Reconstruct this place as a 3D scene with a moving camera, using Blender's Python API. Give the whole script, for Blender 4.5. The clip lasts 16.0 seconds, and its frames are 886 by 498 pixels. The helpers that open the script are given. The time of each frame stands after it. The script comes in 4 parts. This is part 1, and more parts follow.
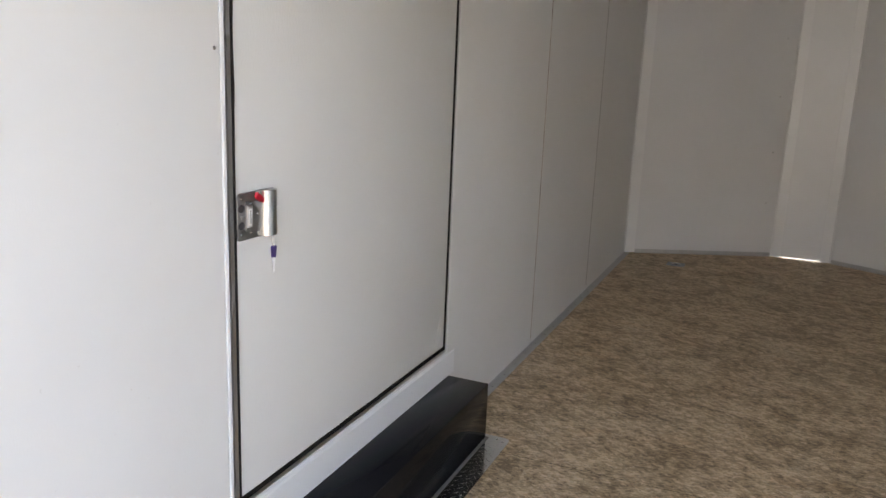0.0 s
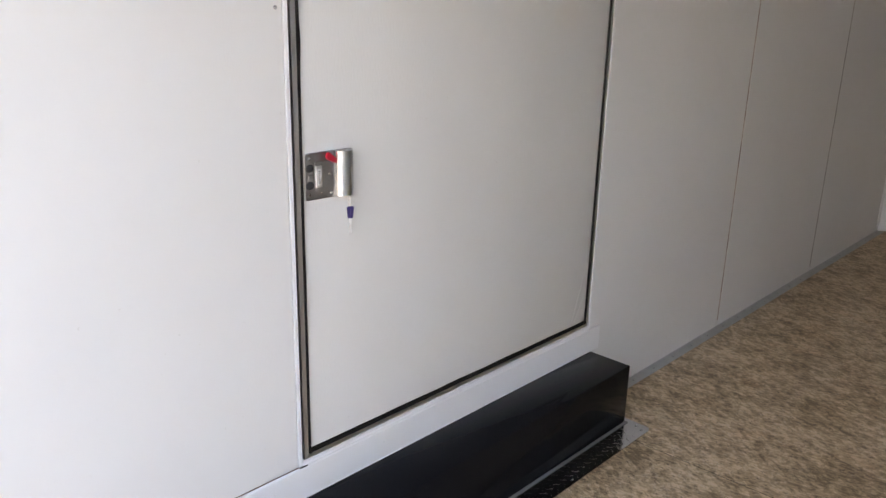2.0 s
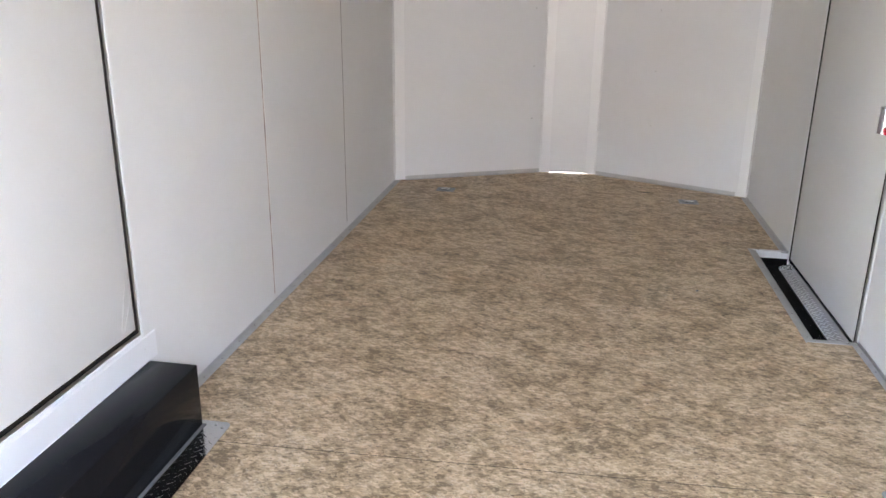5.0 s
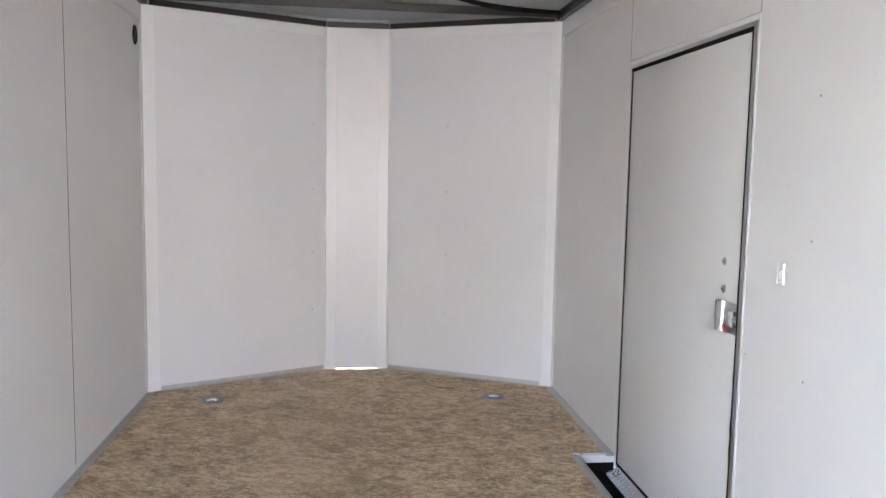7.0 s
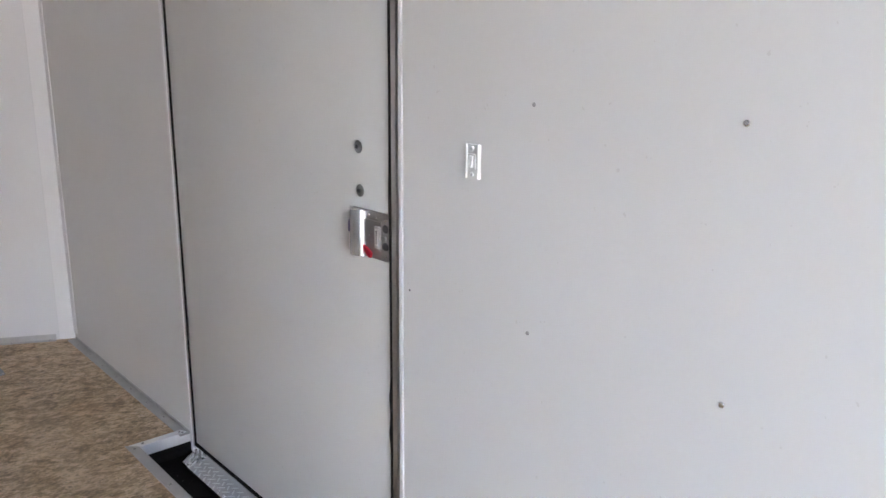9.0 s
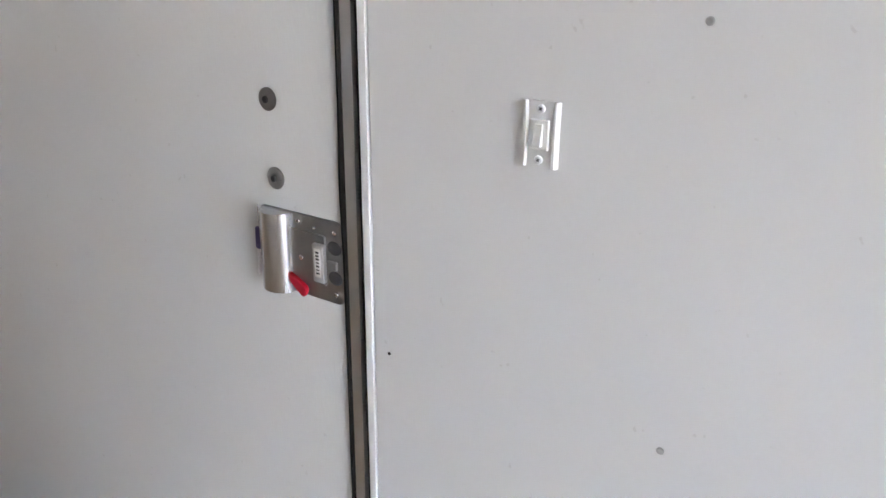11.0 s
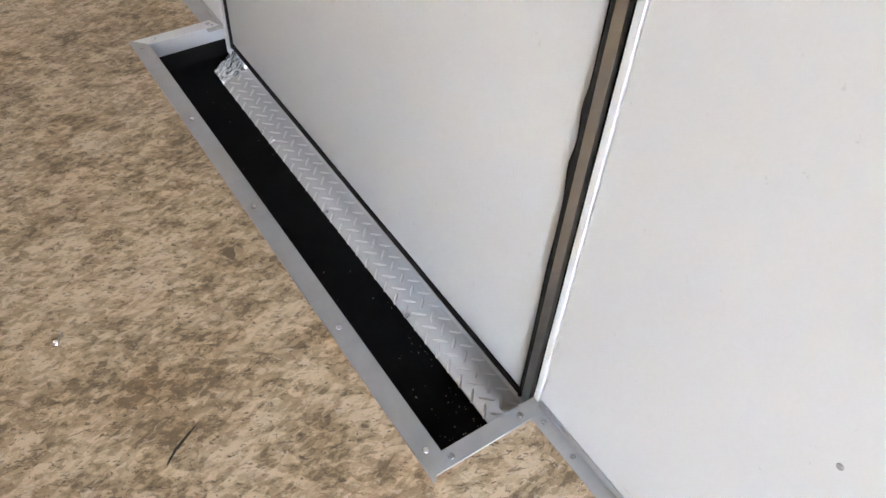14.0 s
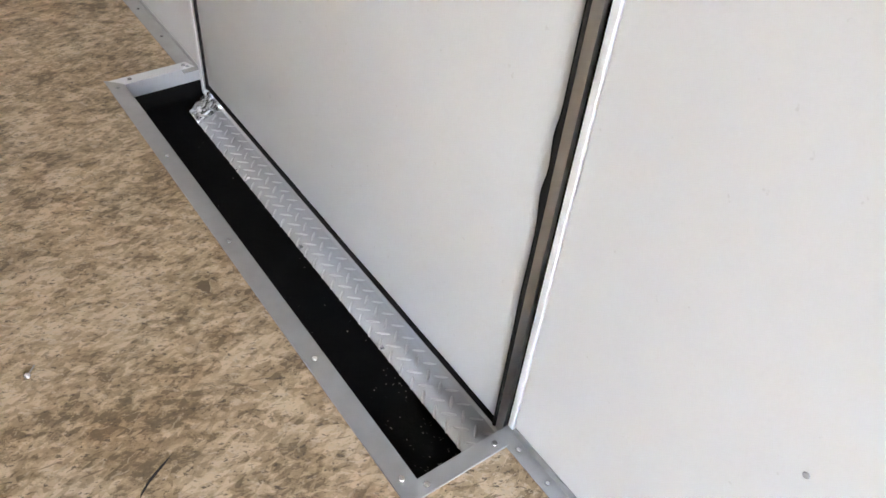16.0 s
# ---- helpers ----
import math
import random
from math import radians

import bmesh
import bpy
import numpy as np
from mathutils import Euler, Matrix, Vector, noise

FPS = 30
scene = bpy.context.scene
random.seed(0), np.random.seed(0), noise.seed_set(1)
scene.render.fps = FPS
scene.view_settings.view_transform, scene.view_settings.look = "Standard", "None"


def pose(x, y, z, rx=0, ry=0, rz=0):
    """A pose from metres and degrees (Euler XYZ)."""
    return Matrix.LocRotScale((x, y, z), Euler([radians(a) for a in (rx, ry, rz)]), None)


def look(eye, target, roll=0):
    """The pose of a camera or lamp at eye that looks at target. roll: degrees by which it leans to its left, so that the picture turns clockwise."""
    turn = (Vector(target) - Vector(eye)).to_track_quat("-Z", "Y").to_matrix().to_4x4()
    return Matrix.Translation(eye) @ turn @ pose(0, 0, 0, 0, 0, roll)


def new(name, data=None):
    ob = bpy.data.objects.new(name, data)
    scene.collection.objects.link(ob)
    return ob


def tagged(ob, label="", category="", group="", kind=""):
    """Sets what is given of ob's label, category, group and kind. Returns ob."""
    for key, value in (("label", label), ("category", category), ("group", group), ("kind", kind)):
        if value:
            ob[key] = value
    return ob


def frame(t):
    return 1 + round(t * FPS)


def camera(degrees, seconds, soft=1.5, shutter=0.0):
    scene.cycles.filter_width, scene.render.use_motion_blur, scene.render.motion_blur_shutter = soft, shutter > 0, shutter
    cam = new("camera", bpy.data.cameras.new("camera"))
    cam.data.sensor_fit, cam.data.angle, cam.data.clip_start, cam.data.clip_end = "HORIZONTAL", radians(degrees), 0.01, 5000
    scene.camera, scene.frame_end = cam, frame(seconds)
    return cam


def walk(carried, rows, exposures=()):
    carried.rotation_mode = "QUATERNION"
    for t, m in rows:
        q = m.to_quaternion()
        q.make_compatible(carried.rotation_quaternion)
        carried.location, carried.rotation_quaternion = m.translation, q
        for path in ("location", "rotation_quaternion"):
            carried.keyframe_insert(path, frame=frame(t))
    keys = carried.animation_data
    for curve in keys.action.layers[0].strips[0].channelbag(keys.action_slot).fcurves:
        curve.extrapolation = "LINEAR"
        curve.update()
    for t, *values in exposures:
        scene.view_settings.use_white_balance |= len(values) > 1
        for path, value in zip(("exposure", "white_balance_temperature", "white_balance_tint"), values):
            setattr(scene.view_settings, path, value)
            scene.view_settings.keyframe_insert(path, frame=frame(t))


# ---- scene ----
cam = camera(58.8, 16.0)
PATH = [
    (0, (1.054, -1.008, 1.327), (0.281, 0.781, 0.875), 2.3),
    (0.5, (1.179, -0.834, 1.363), (0.179, 0.83, 0.88), 3.5),
    (1, (1.326, -0.713, 1.378), (0.139, 0.824, 0.899), 3.4),
    (1.5, (1.357, -0.667, 1.354), (0.117, 0.806, 0.812), 2.4),
    (2, (1.353, -0.676, 1.358), (0.043, 0.714, 0.764), 1.4),
    (2.5, (1.344, -0.693, 1.343), (0.006, 0.659, 0.726), 1.0),
    (3, (1.331, -0.701, 1.349), (-0.011, 0.638, 0.713), 0.4),
    (3.5, (1.322, -0.7, 1.337), (-0.017, 0.655, 0.731), 0.3),
    (4, (1.318, -0.685, 1.324), (0.059, 0.738, 0.702), -0.2),
    (4.4, (1.29, -0.617, 1.317), (0.291, 0.991, 0.671), -0.1),
    (4.5, (1.276, -0.581, 1.314), (0.382, 1.085, 0.664), -0.0),
    (4.7, (1.264, -0.546, 1.315), (0.652, 1.245, 0.668), 0.1),
    (5, (1.29, -0.539, 1.342), (0.972, 1.331, 0.71), 0.6),
    (5.2, (1.281, -0.508, 1.35), (1.147, 1.389, 0.732), 1.5),
    (7.3, (1.184, 0.346, 1.349), (1.494, 2.314, 1.17), 1.0),
    (7.5, (1.182, 0.442, 1.342), (1.567, 2.394, 1.146), 1.1),
    (8, (1.26, 0.722, 1.316), (1.824, 2.622, 1.048), 2.2),
    (8.3, (1.344, 0.914, 1.295), (2.066, 2.744, 0.94), 1.6),
    (8.5, (1.362, 1.051, 1.28), (2.259, 2.788, 0.859), 0.6),
    (8.7, (1.397, 1.17, 1.267), (2.427, 2.82, 0.803), 0.2),
    (9, (1.473, 1.344, 1.248), (2.761, 2.797, 0.77), 0.5),
    (9.2, (1.497, 1.408, 1.253), (2.869, 2.78, 0.768), 0.3),
    (11.3, (1.876, 2.094, 1.2), (3.423, 3.101, 0.429), 1.6),
    (11.5, (1.907, 2.122, 1.179), (3.389, 3.116, 0.277), 2.4),
    (11.7, (1.906, 2.159, 1.158), (3.247, 3.106, 0.015), 3.5),
    (12, (1.904, 2.151, 1.101), (3.091, 3.169, -0.145), 6.0),
    (12.2, (1.94, 2.184, 1.104), (2.957, 3.199, -0.287), 5.1),
    (12.5, (1.91, 2.162, 1.032), (2.864, 3.246, -0.351), 5.4),
    (13, (1.915, 2.163, 1.03), (2.774, 3.25, -0.413), 5.5),
    (13.5, (1.924, 2.171, 1.02), (2.752, 3.244, -0.451), 5.3),
    (14, (1.942, 2.168, 1.012), (2.758, 3.241, -0.466), 4.6),
    (14.5, (1.943, 2.174, 1.004), (2.793, 3.253, -0.449), 4.6),
    (15, (1.956, 2.17, 0.999), (2.853, 3.247, -0.428), 4.6),
    (15.5, (1.955, 2.161, 0.998), (2.884, 3.227, -0.415), 6.2),
    (16, (1.911, 2.143, 1.009), (2.842, 3.246, -0.375), 6.5),
]
EXPOSURES = [
    (0, 4.36, 8350, 15), (0.5, 4.62, 8300, 16), (1, 4.58, 8200, 17), (2.5, 4.40, 8400, 17), (3.5, 4.38, 8500, 18), (4.2, 4.50, 8400, 17), (4.7, 5.06, 7950, 17), (5, 5.60, 7600, 17),
    (7.5, 5.80, 7200, 18), (8.5, 5.56, 7250, 19), (9, 5.44, 7300, 19), (11.3, 5.50, 7350, 18), (11.8, 5.56, 7400, 18), (12.2, 6.18, 7650, 18), (12.6, 6.26, 7700, 18),
    (13.3, 6.06, 7850, 17), (14.5, 6.02, 7850, 17), (16, 6.04, 7850, 17)]
walk(cam, [(t, look(eye, target, roll)) for t, eye, target, roll in PATH], EXPOSURES)

# ---------------------------------------------------------------- light
world = bpy.data.worlds.new("sky")
scene.world = world
world.use_nodes = True
wn = world.node_tree.nodes
sky = wn.new("ShaderNodeTexSky")
sky.sky_type = "NISHITA"
sky.sun_disc = False
SUN_ELEVATION, SUN_AZIMUTH = 52.0, -65.0
sky.sun_elevation, sky.sun_rotation = radians(SUN_ELEVATION), radians(SUN_AZIMUTH)
sky.air_density, sky.dust_density, sky.ozone_density = 1.0, 1.5, 1.0
wn["Background"].inputs["Strength"].default_value = 0.15
world.node_tree.links.new(sky.outputs["Color"], wn["Background"].inputs["Color"])
sun = new("sun", bpy.data.lights.new("sun", "SUN"))
sun.data.energy, sun.data.angle, sun.data.color = 4.0, radians(0.53), (1.0, 0.95, 0.88)
sa, se = radians(SUN_AZIMUTH), radians(SUN_ELEVATION)
sun.matrix_world = look((20 * math.sin(sa) * math.cos(se), 20 * math.cos(sa) * math.cos(se), 20 * math.sin(se)), (0, 0, 0))

# ---------------------------------------------------------------- materials


class Nodes:
    """A small wrapper for building a node material."""

    def __init__(self, name, rough=0.5, metal=0.0, spec=0.5):
        self.mat = bpy.data.materials.new(name)
        self.mat.use_nodes = True
        self.tree = self.mat.node_tree
        self.bsdf = self.tree.nodes["Principled BSDF"]
        self.bsdf.inputs["Roughness"].default_value = rough
        self.bsdf.inputs["Metallic"].default_value = metal
        self.bsdf.inputs["Specular IOR Level"].default_value = spec
        self.coord = self.tree.nodes.new("ShaderNodeTexCoord").outputs["Object"]

    def node(self, kind, **values):
        n = self.tree.nodes.new(kind)
        for key, value in values.items():
            n.inputs[key].default_value = value
        return n

    def link(self, a, b):
        self.tree.links.new(a, b)

    def mapped(self, scale, turn=0.0):
        m = self.node("ShaderNodeMapping", Scale=scale, Rotation=(0, 0, radians(turn)))
        self.link(self.coord, m.inputs["Vector"])
        return m.outputs["Vector"]

    def noise(self, scale, detail=3.0, rough=0.55, stretch=(1, 1, 1), turn=0.0, distortion=0.0):
        n = self.node("ShaderNodeTexNoise", Scale=scale, Detail=detail, Roughness=rough, Distortion=distortion)
        self.link(self.mapped(stretch, turn), n.inputs["Vector"])
        return n.outputs["Fac"]

    def ramp(self, fac, stops):
        r = self.tree.nodes.new("ShaderNodeValToRGB")
        while len(r.color_ramp.elements) < len(stops):
            r.color_ramp.elements.new(0.5)
        for e, (at, colour) in zip(r.color_ramp.elements, stops):
            e.position = at
            e.color = (*colour, 1) if len(colour) == 3 else colour
        self.link(fac, r.inputs["Fac"])
        return r.outputs["Color"]

    def mix(self, fac, a, b, how="MIX"):
        m = self.tree.nodes.new("ShaderNodeMix")
        m.data_type, m.blend_type = "RGBA", how
        for socket, value in ((m.inputs["Factor"], fac), (m.inputs["A"], a), (m.inputs["B"], b)):
            if isinstance(value, (int, float)):
                socket.default_value = value
            elif isinstance(value, tuple):
                socket.default_value = (*value, 1)
            else:
                self.link(value, socket)
        return m.outputs["Result"]

    def colour(self, source):
        if isinstance(source, tuple):
            self.bsdf.inputs["Base Color"].default_value = (*source, 1)
        else:
            self.link(source, self.bsdf.inputs["Base Color"])
        return self

    def rough(self, fac, low, high):
        r = self.node("ShaderNodeMapRange")
        r.inputs["To Min"].default_value, r.inputs["To Max"].default_value = low, high
        self.link(fac, r.inputs["Value"])
        self.link(r.outputs["Result"], self.bsdf.inputs["Roughness"])
        return self

    def bump(self, height, strength, distance):
        b = self.node("ShaderNodeBump", Strength=strength, Distance=distance)
        self.link(height, b.inputs["Height"])
        self.link(b.outputs["Normal"], self.bsdf.inputs["Normal"])
        return self


def white_panel(name, tone, grain, grain_depth, rough=0.42, tall=0.40):
    """White vinyl-faced board: faint cloudy soiling and a pebbled grain."""
    n = Nodes(name, rough)
    cloud = n.noise(1.7, 4, 0.6)
    streak = n.noise(3.0, 4, 0.6, (1, 1, 0.12))
    dark = tuple(c * 0.94 for c in tone)
    col = n.mix(n.ramp(cloud, [(0.35, (0, 0, 0)), (0.7, (1, 1, 1))]), dark, tone)
    speck = n.ramp(n.noise(70, 2, 0.5), [(0.735, (0, 0, 0)), (0.77, (1, 1, 1))])
    col = n.mix(n.mix(speck, (0, 0, 0), (0.35, 0.35, 0.35)), col, (0.42, 0.39, 0.35))
    n.colour(n.mix(0.25, col, n.mix(streak, dark, tone)))
    n.rough(cloud, rough - 0.06, rough + 0.08)
    return n.bump(n.noise(grain, 3, 0.6, (1, 1, tall)), 0.4, grain_depth).mat


WHITE = (0.71, 0.705, 0.69)
wall_white = white_panel("white wall board", WHITE, 260, 0.0006)
door_white = white_panel("white grained door skin", (0.655, 0.65, 0.63), 240, 0.0016, 0.46, 0.28)
trim_white = Nodes("white painted aluminium", 0.3)
trim_white.colour(trim_white.mix(trim_white.noise(6, 4), (0.725, 0.73, 0.735), (0.765, 0.765, 0.765)))
trim_white = trim_white.mat
nose_white = white_panel("glossy white nose board", (0.72, 0.725, 0.73), 30, 0.0008, 0.3)

n = Nodes("brushed aluminium", 0.35, 1.0)
n.colour(n.mix(n.noise(9, 4), (0.50, 0.50, 0.50), (0.66, 0.66, 0.655)))
n.rough(n.noise(14, 4, 0.6, (1, 1, 1)), 0.28, 0.5)
aluminium = n.bump(n.noise(60, 3), 0.1, 0.002).mat

# Pale, bluish metal for the far well edging; its sky reflection is in the colour.
n = Nodes("sky-lit aluminium", 0.3, 0.75)
n.colour(n.mix(n.noise(9, 4), (0.78, 0.785, 0.80), (0.86, 0.865, 0.88)))
lit_aluminium = n.rough(n.noise(14, 4), 0.28, 0.42).mat

n = Nodes("galvanised angle", 0.5, 0.85)
n.colour(n.mix(n.noise(22, 4), (0.43, 0.43, 0.43), (0.58, 0.58, 0.575)))
n.rough(n.noise(30, 4), 0.38, 0.6)
angle_metal = n.bump(n.noise(45, 4), 0.2, 0.002).mat

n = Nodes("bright tread metal", 0.22, 0.55)
n.colour(n.mix(n.noise(14, 4), (0.82, 0.815, 0.80), (0.93, 0.925, 0.91)))
n.rough(n.noise(22, 5), 0.16, 0.32)
tread_metal = n.bump(n.noise(40, 3), 0.08, 0.002).mat

n = Nodes("crumpled bright metal", 0.2, 0.9)
n.colour(n.mix(n.noise(30, 4), (0.86, 0.86, 0.85), (0.95, 0.95, 0.94)))
crumpled_metal = n.rough(n.noise(50, 3), 0.12, 0.30).mat

# Darker than the plate: shade and dark reflections on the lugs, put into colour.
n = Nodes("shade-toned lug metal", 0.45, 0.9)
n.colour(n.mix(n.noise(60, 3), (0.50, 0.495, 0.48), (0.62, 0.615, 0.60)))
lug_metal = n.rough(n.noise(40, 3), 0.4, 0.6).mat

n = Nodes("steel lock plate", 0.4, 1.0)
n.colour(n.mix(n.noise(60, 3), (0.30, 0.295, 0.29), (0.39, 0.385, 0.38)))
lock_steel = n.bump(n.noise(90, 2, 0.5, (1, 1, 0.05)), 0.08, 0.001).mat
n = Nodes("satin grip steel", 0.3, 1.0)
n.colour(n.mix(n.noise(60, 3), (0.52, 0.52, 0.515), (0.60, 0.60, 0.595)))
grip_steel = n.rough(n.noise(50, 3, 0.55, (1, 1, 0.1)), 0.22, 0.32).mat

n = Nodes("polished tread metal", 0.12, 1.0)
n.colour(n.mix(n.noise(14, 4), (0.52, 0.52, 0.52), (0.64, 0.64, 0.64)))
tread_polished = n.rough(n.noise(28, 4), 0.07, 0.20).mat

# Steel darkened for the shade in pressed hollows, screw drives and slots.
n = Nodes("shaded steel", 0.5, 0.8)
dark_steel = n.colour(n.mix(n.noise(60, 3), (0.07, 0.07, 0.075), (0.12, 0.12, 0.125))).mat

n = Nodes("zinc screw", 0.25, 1.0)
zinc = n.colour(n.mix(n.noise(200, 2), (0.55, 0.55, 0.56), (0.72, 0.72, 0.73))).mat

n = Nodes("blue-grey zinc", 0.42, 0.9)
zinc_plate = n.colour(n.mix(n.noise(50, 3), (0.17, 0.20, 0.23), (0.26, 0.29, 0.32))).mat

n = Nodes("black rubber gasket", 0.7, spec=0.08)
rubber = n.colour(n.mix(n.noise(60, 3), (0.008, 0.007, 0.0065), (0.016, 0.014, 0.013))).mat

n = Nodes("black gloss paint", 0.08, spec=0.04)
dust = n.ramp(n.noise(330, 2, 0.5), [(0.745, (0, 0, 0)), (0.775, (1, 1, 1))])
n.colour(n.mix(n.mix(dust, (0, 0, 0), (0.6, 0.6, 0.6)), n.mix(n.noise(5, 4), (0.006, 0.006, 0.007), (0.011, 0.011, 0.013)), (0.22, 0.2, 0.17)))
n.rough(n.noise(7, 5), 0.05, 0.16)
black_gloss = n.bump(n.noise(9, 3), 0.06, 0.004).mat

n = Nodes("black undercoated pan", 0.75, spec=0.04)
n.colour(n.mix(n.noise(25, 4), (0.005, 0.005, 0.005), (0.012, 0.0115, 0.011)))
black_pan = n.bump(n.noise(160, 3), 0.4, 0.002).mat

n = Nodes("black steel tube", 0.35)
black_tube = n.colour(n.mix(n.noise(14, 4), (0.012, 0.011, 0.010), (0.030, 0.027, 0.024))).mat

n = Nodes("roof skin", 0.45, 0.3)
roof_skin = n.colour(n.mix(n.noise(3, 4), (0.33, 0.35, 0.37), (0.42, 0.44, 0.46))).mat

n = Nodes("bare plywood", 0.75)
plywood = n.colour(n.ramp(n.noise(12, 5, 0.6, (1, 1, 0.1)), [(0.3, (0.16, 0.09, 0.055)), (0.7, (0.34, 0.22, 0.15))])).mat

n = Nodes("brown board edge", 0.8)
seam_brown = n.colour(n.ramp(n.noise(5, 5, 0.7, (1, 1, 1)), [(0.35, (0.055, 0.038, 0.028)), (0.5, (0.16, 0.10, 0.07)), (0.62, (0.42, 0.33, 0.27))])).mat
n = Nodes("pale joint filler", 0.8)
seam_filler = n.colour(n.ramp(n.noise(7, 5, 0.7), [(0.36, (0.13, 0.085, 0.06)), (0.46, (0.34, 0.25, 0.20)), (0.56, (0.58, 0.49, 0.43)), (0.66, (0.66, 0.60, 0.55))])).mat
n = Nodes("bright nickel", 0.5, 0.4)
bright_nickel = n.colour(n.mix(n.noise(200, 2), (0.82, 0.82, 0.82), (0.9, 0.9, 0.9))).mat
n = Nodes("red plastic", 0.35)
red_plastic = n.colour(n.mix(n.noise(120, 2), (0.40, 0.006, 0.022), (0.50, 0.010, 0.032))).mat
n = Nodes("purple plastic", 0.45)
purple_plastic = n.colour(n.mix(n.noise(200, 2), (0.030, 0.018, 0.11), (0.045, 0.028, 0.16))).mat
n = Nodes("ivory plastic", 0.25)
white_plastic = n.colour(n.mix(n.noise(40, 2), (0.72, 0.715, 0.70), (0.76, 0.755, 0.74))).mat
n = Nodes("paper label", 0.7)
paper = n.colour(n.mix(n.noise(90, 2), (0.72, 0.72, 0.70), (0.80, 0.80, 0.78))).mat
n = Nodes("black ink", 0.6)
ink = n.colour((0.03, 0.03, 0.03)).mat
# Near-black colour for the shade inside gaps, cuts and openings.
n = Nodes("shade of hollows", 0.8)
hollow = n.colour(n.mix(n.noise(60, 2), (0.012, 0.010, 0.009), (0.035, 0.03, 0.026))).mat
n = Nodes("grey sealant", 0.6)
sealant = n.colour(n.mix(n.noise(60, 3), (0.30, 0.295, 0.29), (0.40, 0.39, 0.38))).mat

n = Nodes("dull grey sealant", 0.7)
bead_grey = n.colour(n.mix(n.noise(40, 3), (0.10, 0.10, 0.10), (0.17, 0.168, 0.165))).mat

n = Nodes("flaked tan sheet vinyl", 0.55)


def streaked(scale, detail, rough, turn=15.0, lengthen=2.0, distortion=0.0, lift=0.0):
    """Noise drawn out along one direction of the sheet."""
    laid = n.node("ShaderNodeMapping", Rotation=(0, 0, radians(turn)), Location=(lift, lift * 0.7, 0))
    n.link(n.coord, laid.inputs["Vector"])
    drawn = n.node("ShaderNodeMapping", Scale=(1 / lengthen, 1.0, 1.0))
    n.link(laid.outputs["Vector"], drawn.inputs["Vector"])
    t = n.node("ShaderNodeTexNoise", Scale=scale, Detail=detail, Roughness=rough, Distortion=distortion)
    n.link(drawn.outputs["Vector"], t.inputs["Vector"])
    return t.outputs["Fac"]


def weighted(*terms):
    """The sum of values times their weights."""
    total = None
    for value, weight in terms:
        m = n.node("ShaderNodeMath")
        m.operation = "MULTIPLY_ADD"
        n.link(value, m.inputs[0])
        m.inputs[1].default_value = weight
        if total is None:
            m.inputs[2].default_value = 0.0
        else:
            n.link(total, m.inputs[2])
        total = m.outputs["Value"]
    return total


def mask(value, low, high, strength=1.0):
    """White above high, black under low; the other way round where low is the larger."""
    if low < high:
        return n.ramp(value, [(low, (0, 0, 0)), (high, (strength, strength, strength))])
    return n.ramp(value, [(high, (strength, strength, strength)), (low, (0, 0, 0))])


def both(a, b):
    return n.mix(1.0, a, b, "MULTIPLY")


def chips(scale, turn, lengthen, fray, lift):
    """Torn flakes: cells with frayed edges, a random value each."""
    ragged = n.node("ShaderNodeTexNoise", Scale=75.0, Detail=5.0, Roughness=0.72)
    n.link(n.coord, ragged.inputs["Vector"])
    push = n.node("ShaderNodeVectorMath")
    push.operation = "SCALE"
    push.inputs[3].default_value = fray
    n.link(ragged.outputs["Color"], push.inputs[0])
    moved = n.node("ShaderNodeVectorMath")
    moved.operation = "ADD"
    n.link(n.coord, moved.inputs[0])
    n.link(push.outputs["Vector"], moved.inputs[1])
    laid = n.node("ShaderNodeMapping", Rotation=(0, 0, radians(turn)), Location=(lift, lift, 0))
    n.link(moved.outputs["Vector"], laid.inputs["Vector"])
    drawn = n.node("ShaderNodeMapping", Scale=(1 / lengthen, 1.0, 1.0))
    n.link(laid.outputs["Vector"], drawn.inputs["Vector"])
    cells = n.node("ShaderNodeTexVoronoi", Scale=scale, Randomness=1.0)
    n.link(drawn.outputs["Vector"], cells.inputs["Vector"])
    split = n.node("ShaderNodeSeparateColor")
    n.link(cells.outputs["Color"], split.inputs["Color"])
    return split.outputs["Red"]


patches = streaked(4.2, 7, 0.62, 12, 1.15, 1.2)
clumps = streaked(15, 9, 0.72, 16, 1.25, 1.8)
torn = streaked(36, 8, 0.74, -8, 1.45, 1.9, 3.1)
grain = streaked(85, 5, 0.70, 24, 2.3, 0.7, 7.7)
tone = weighted((patches, 0.25), (clumps, 0.16), (torn, 0.17), (grain, 0.12), (chips(30, 14, 1.8, 0.016, 0.0), 0.080), (chips(74, 32, 1.9, 0.009, 2.0), 0.100), (chips(140, -12, 2.2, 0.005, 5.0), 0.110))
col = n.ramp(tone, [(0.395, (0.190, 0.124, 0.064)), (0.425, (0.245, 0.163, 0.087)), (0.434, (0.310, 0.209, 0.114)), (0.456, (0.345, 0.236, 0.132)), (0.462, (0.385, 0.265, 0.151)), (0.488, (0.400, 0.276, 0.159)),
                    (0.494, (0.445, 0.310, 0.181)), (0.518, (0.480, 0.338, 0.200)), (0.524, (0.530, 0.377, 0.228)), (0.552, (0.565, 0.406, 0.250)), (0.562, (0.625, 0.460, 0.295)), (0.610, (0.680, 0.515, 0.345))])
dark_ground = mask(weighted((patches, 0.4), (clumps, 0.35), (torn, 0.25)), 0.490, 0.440)
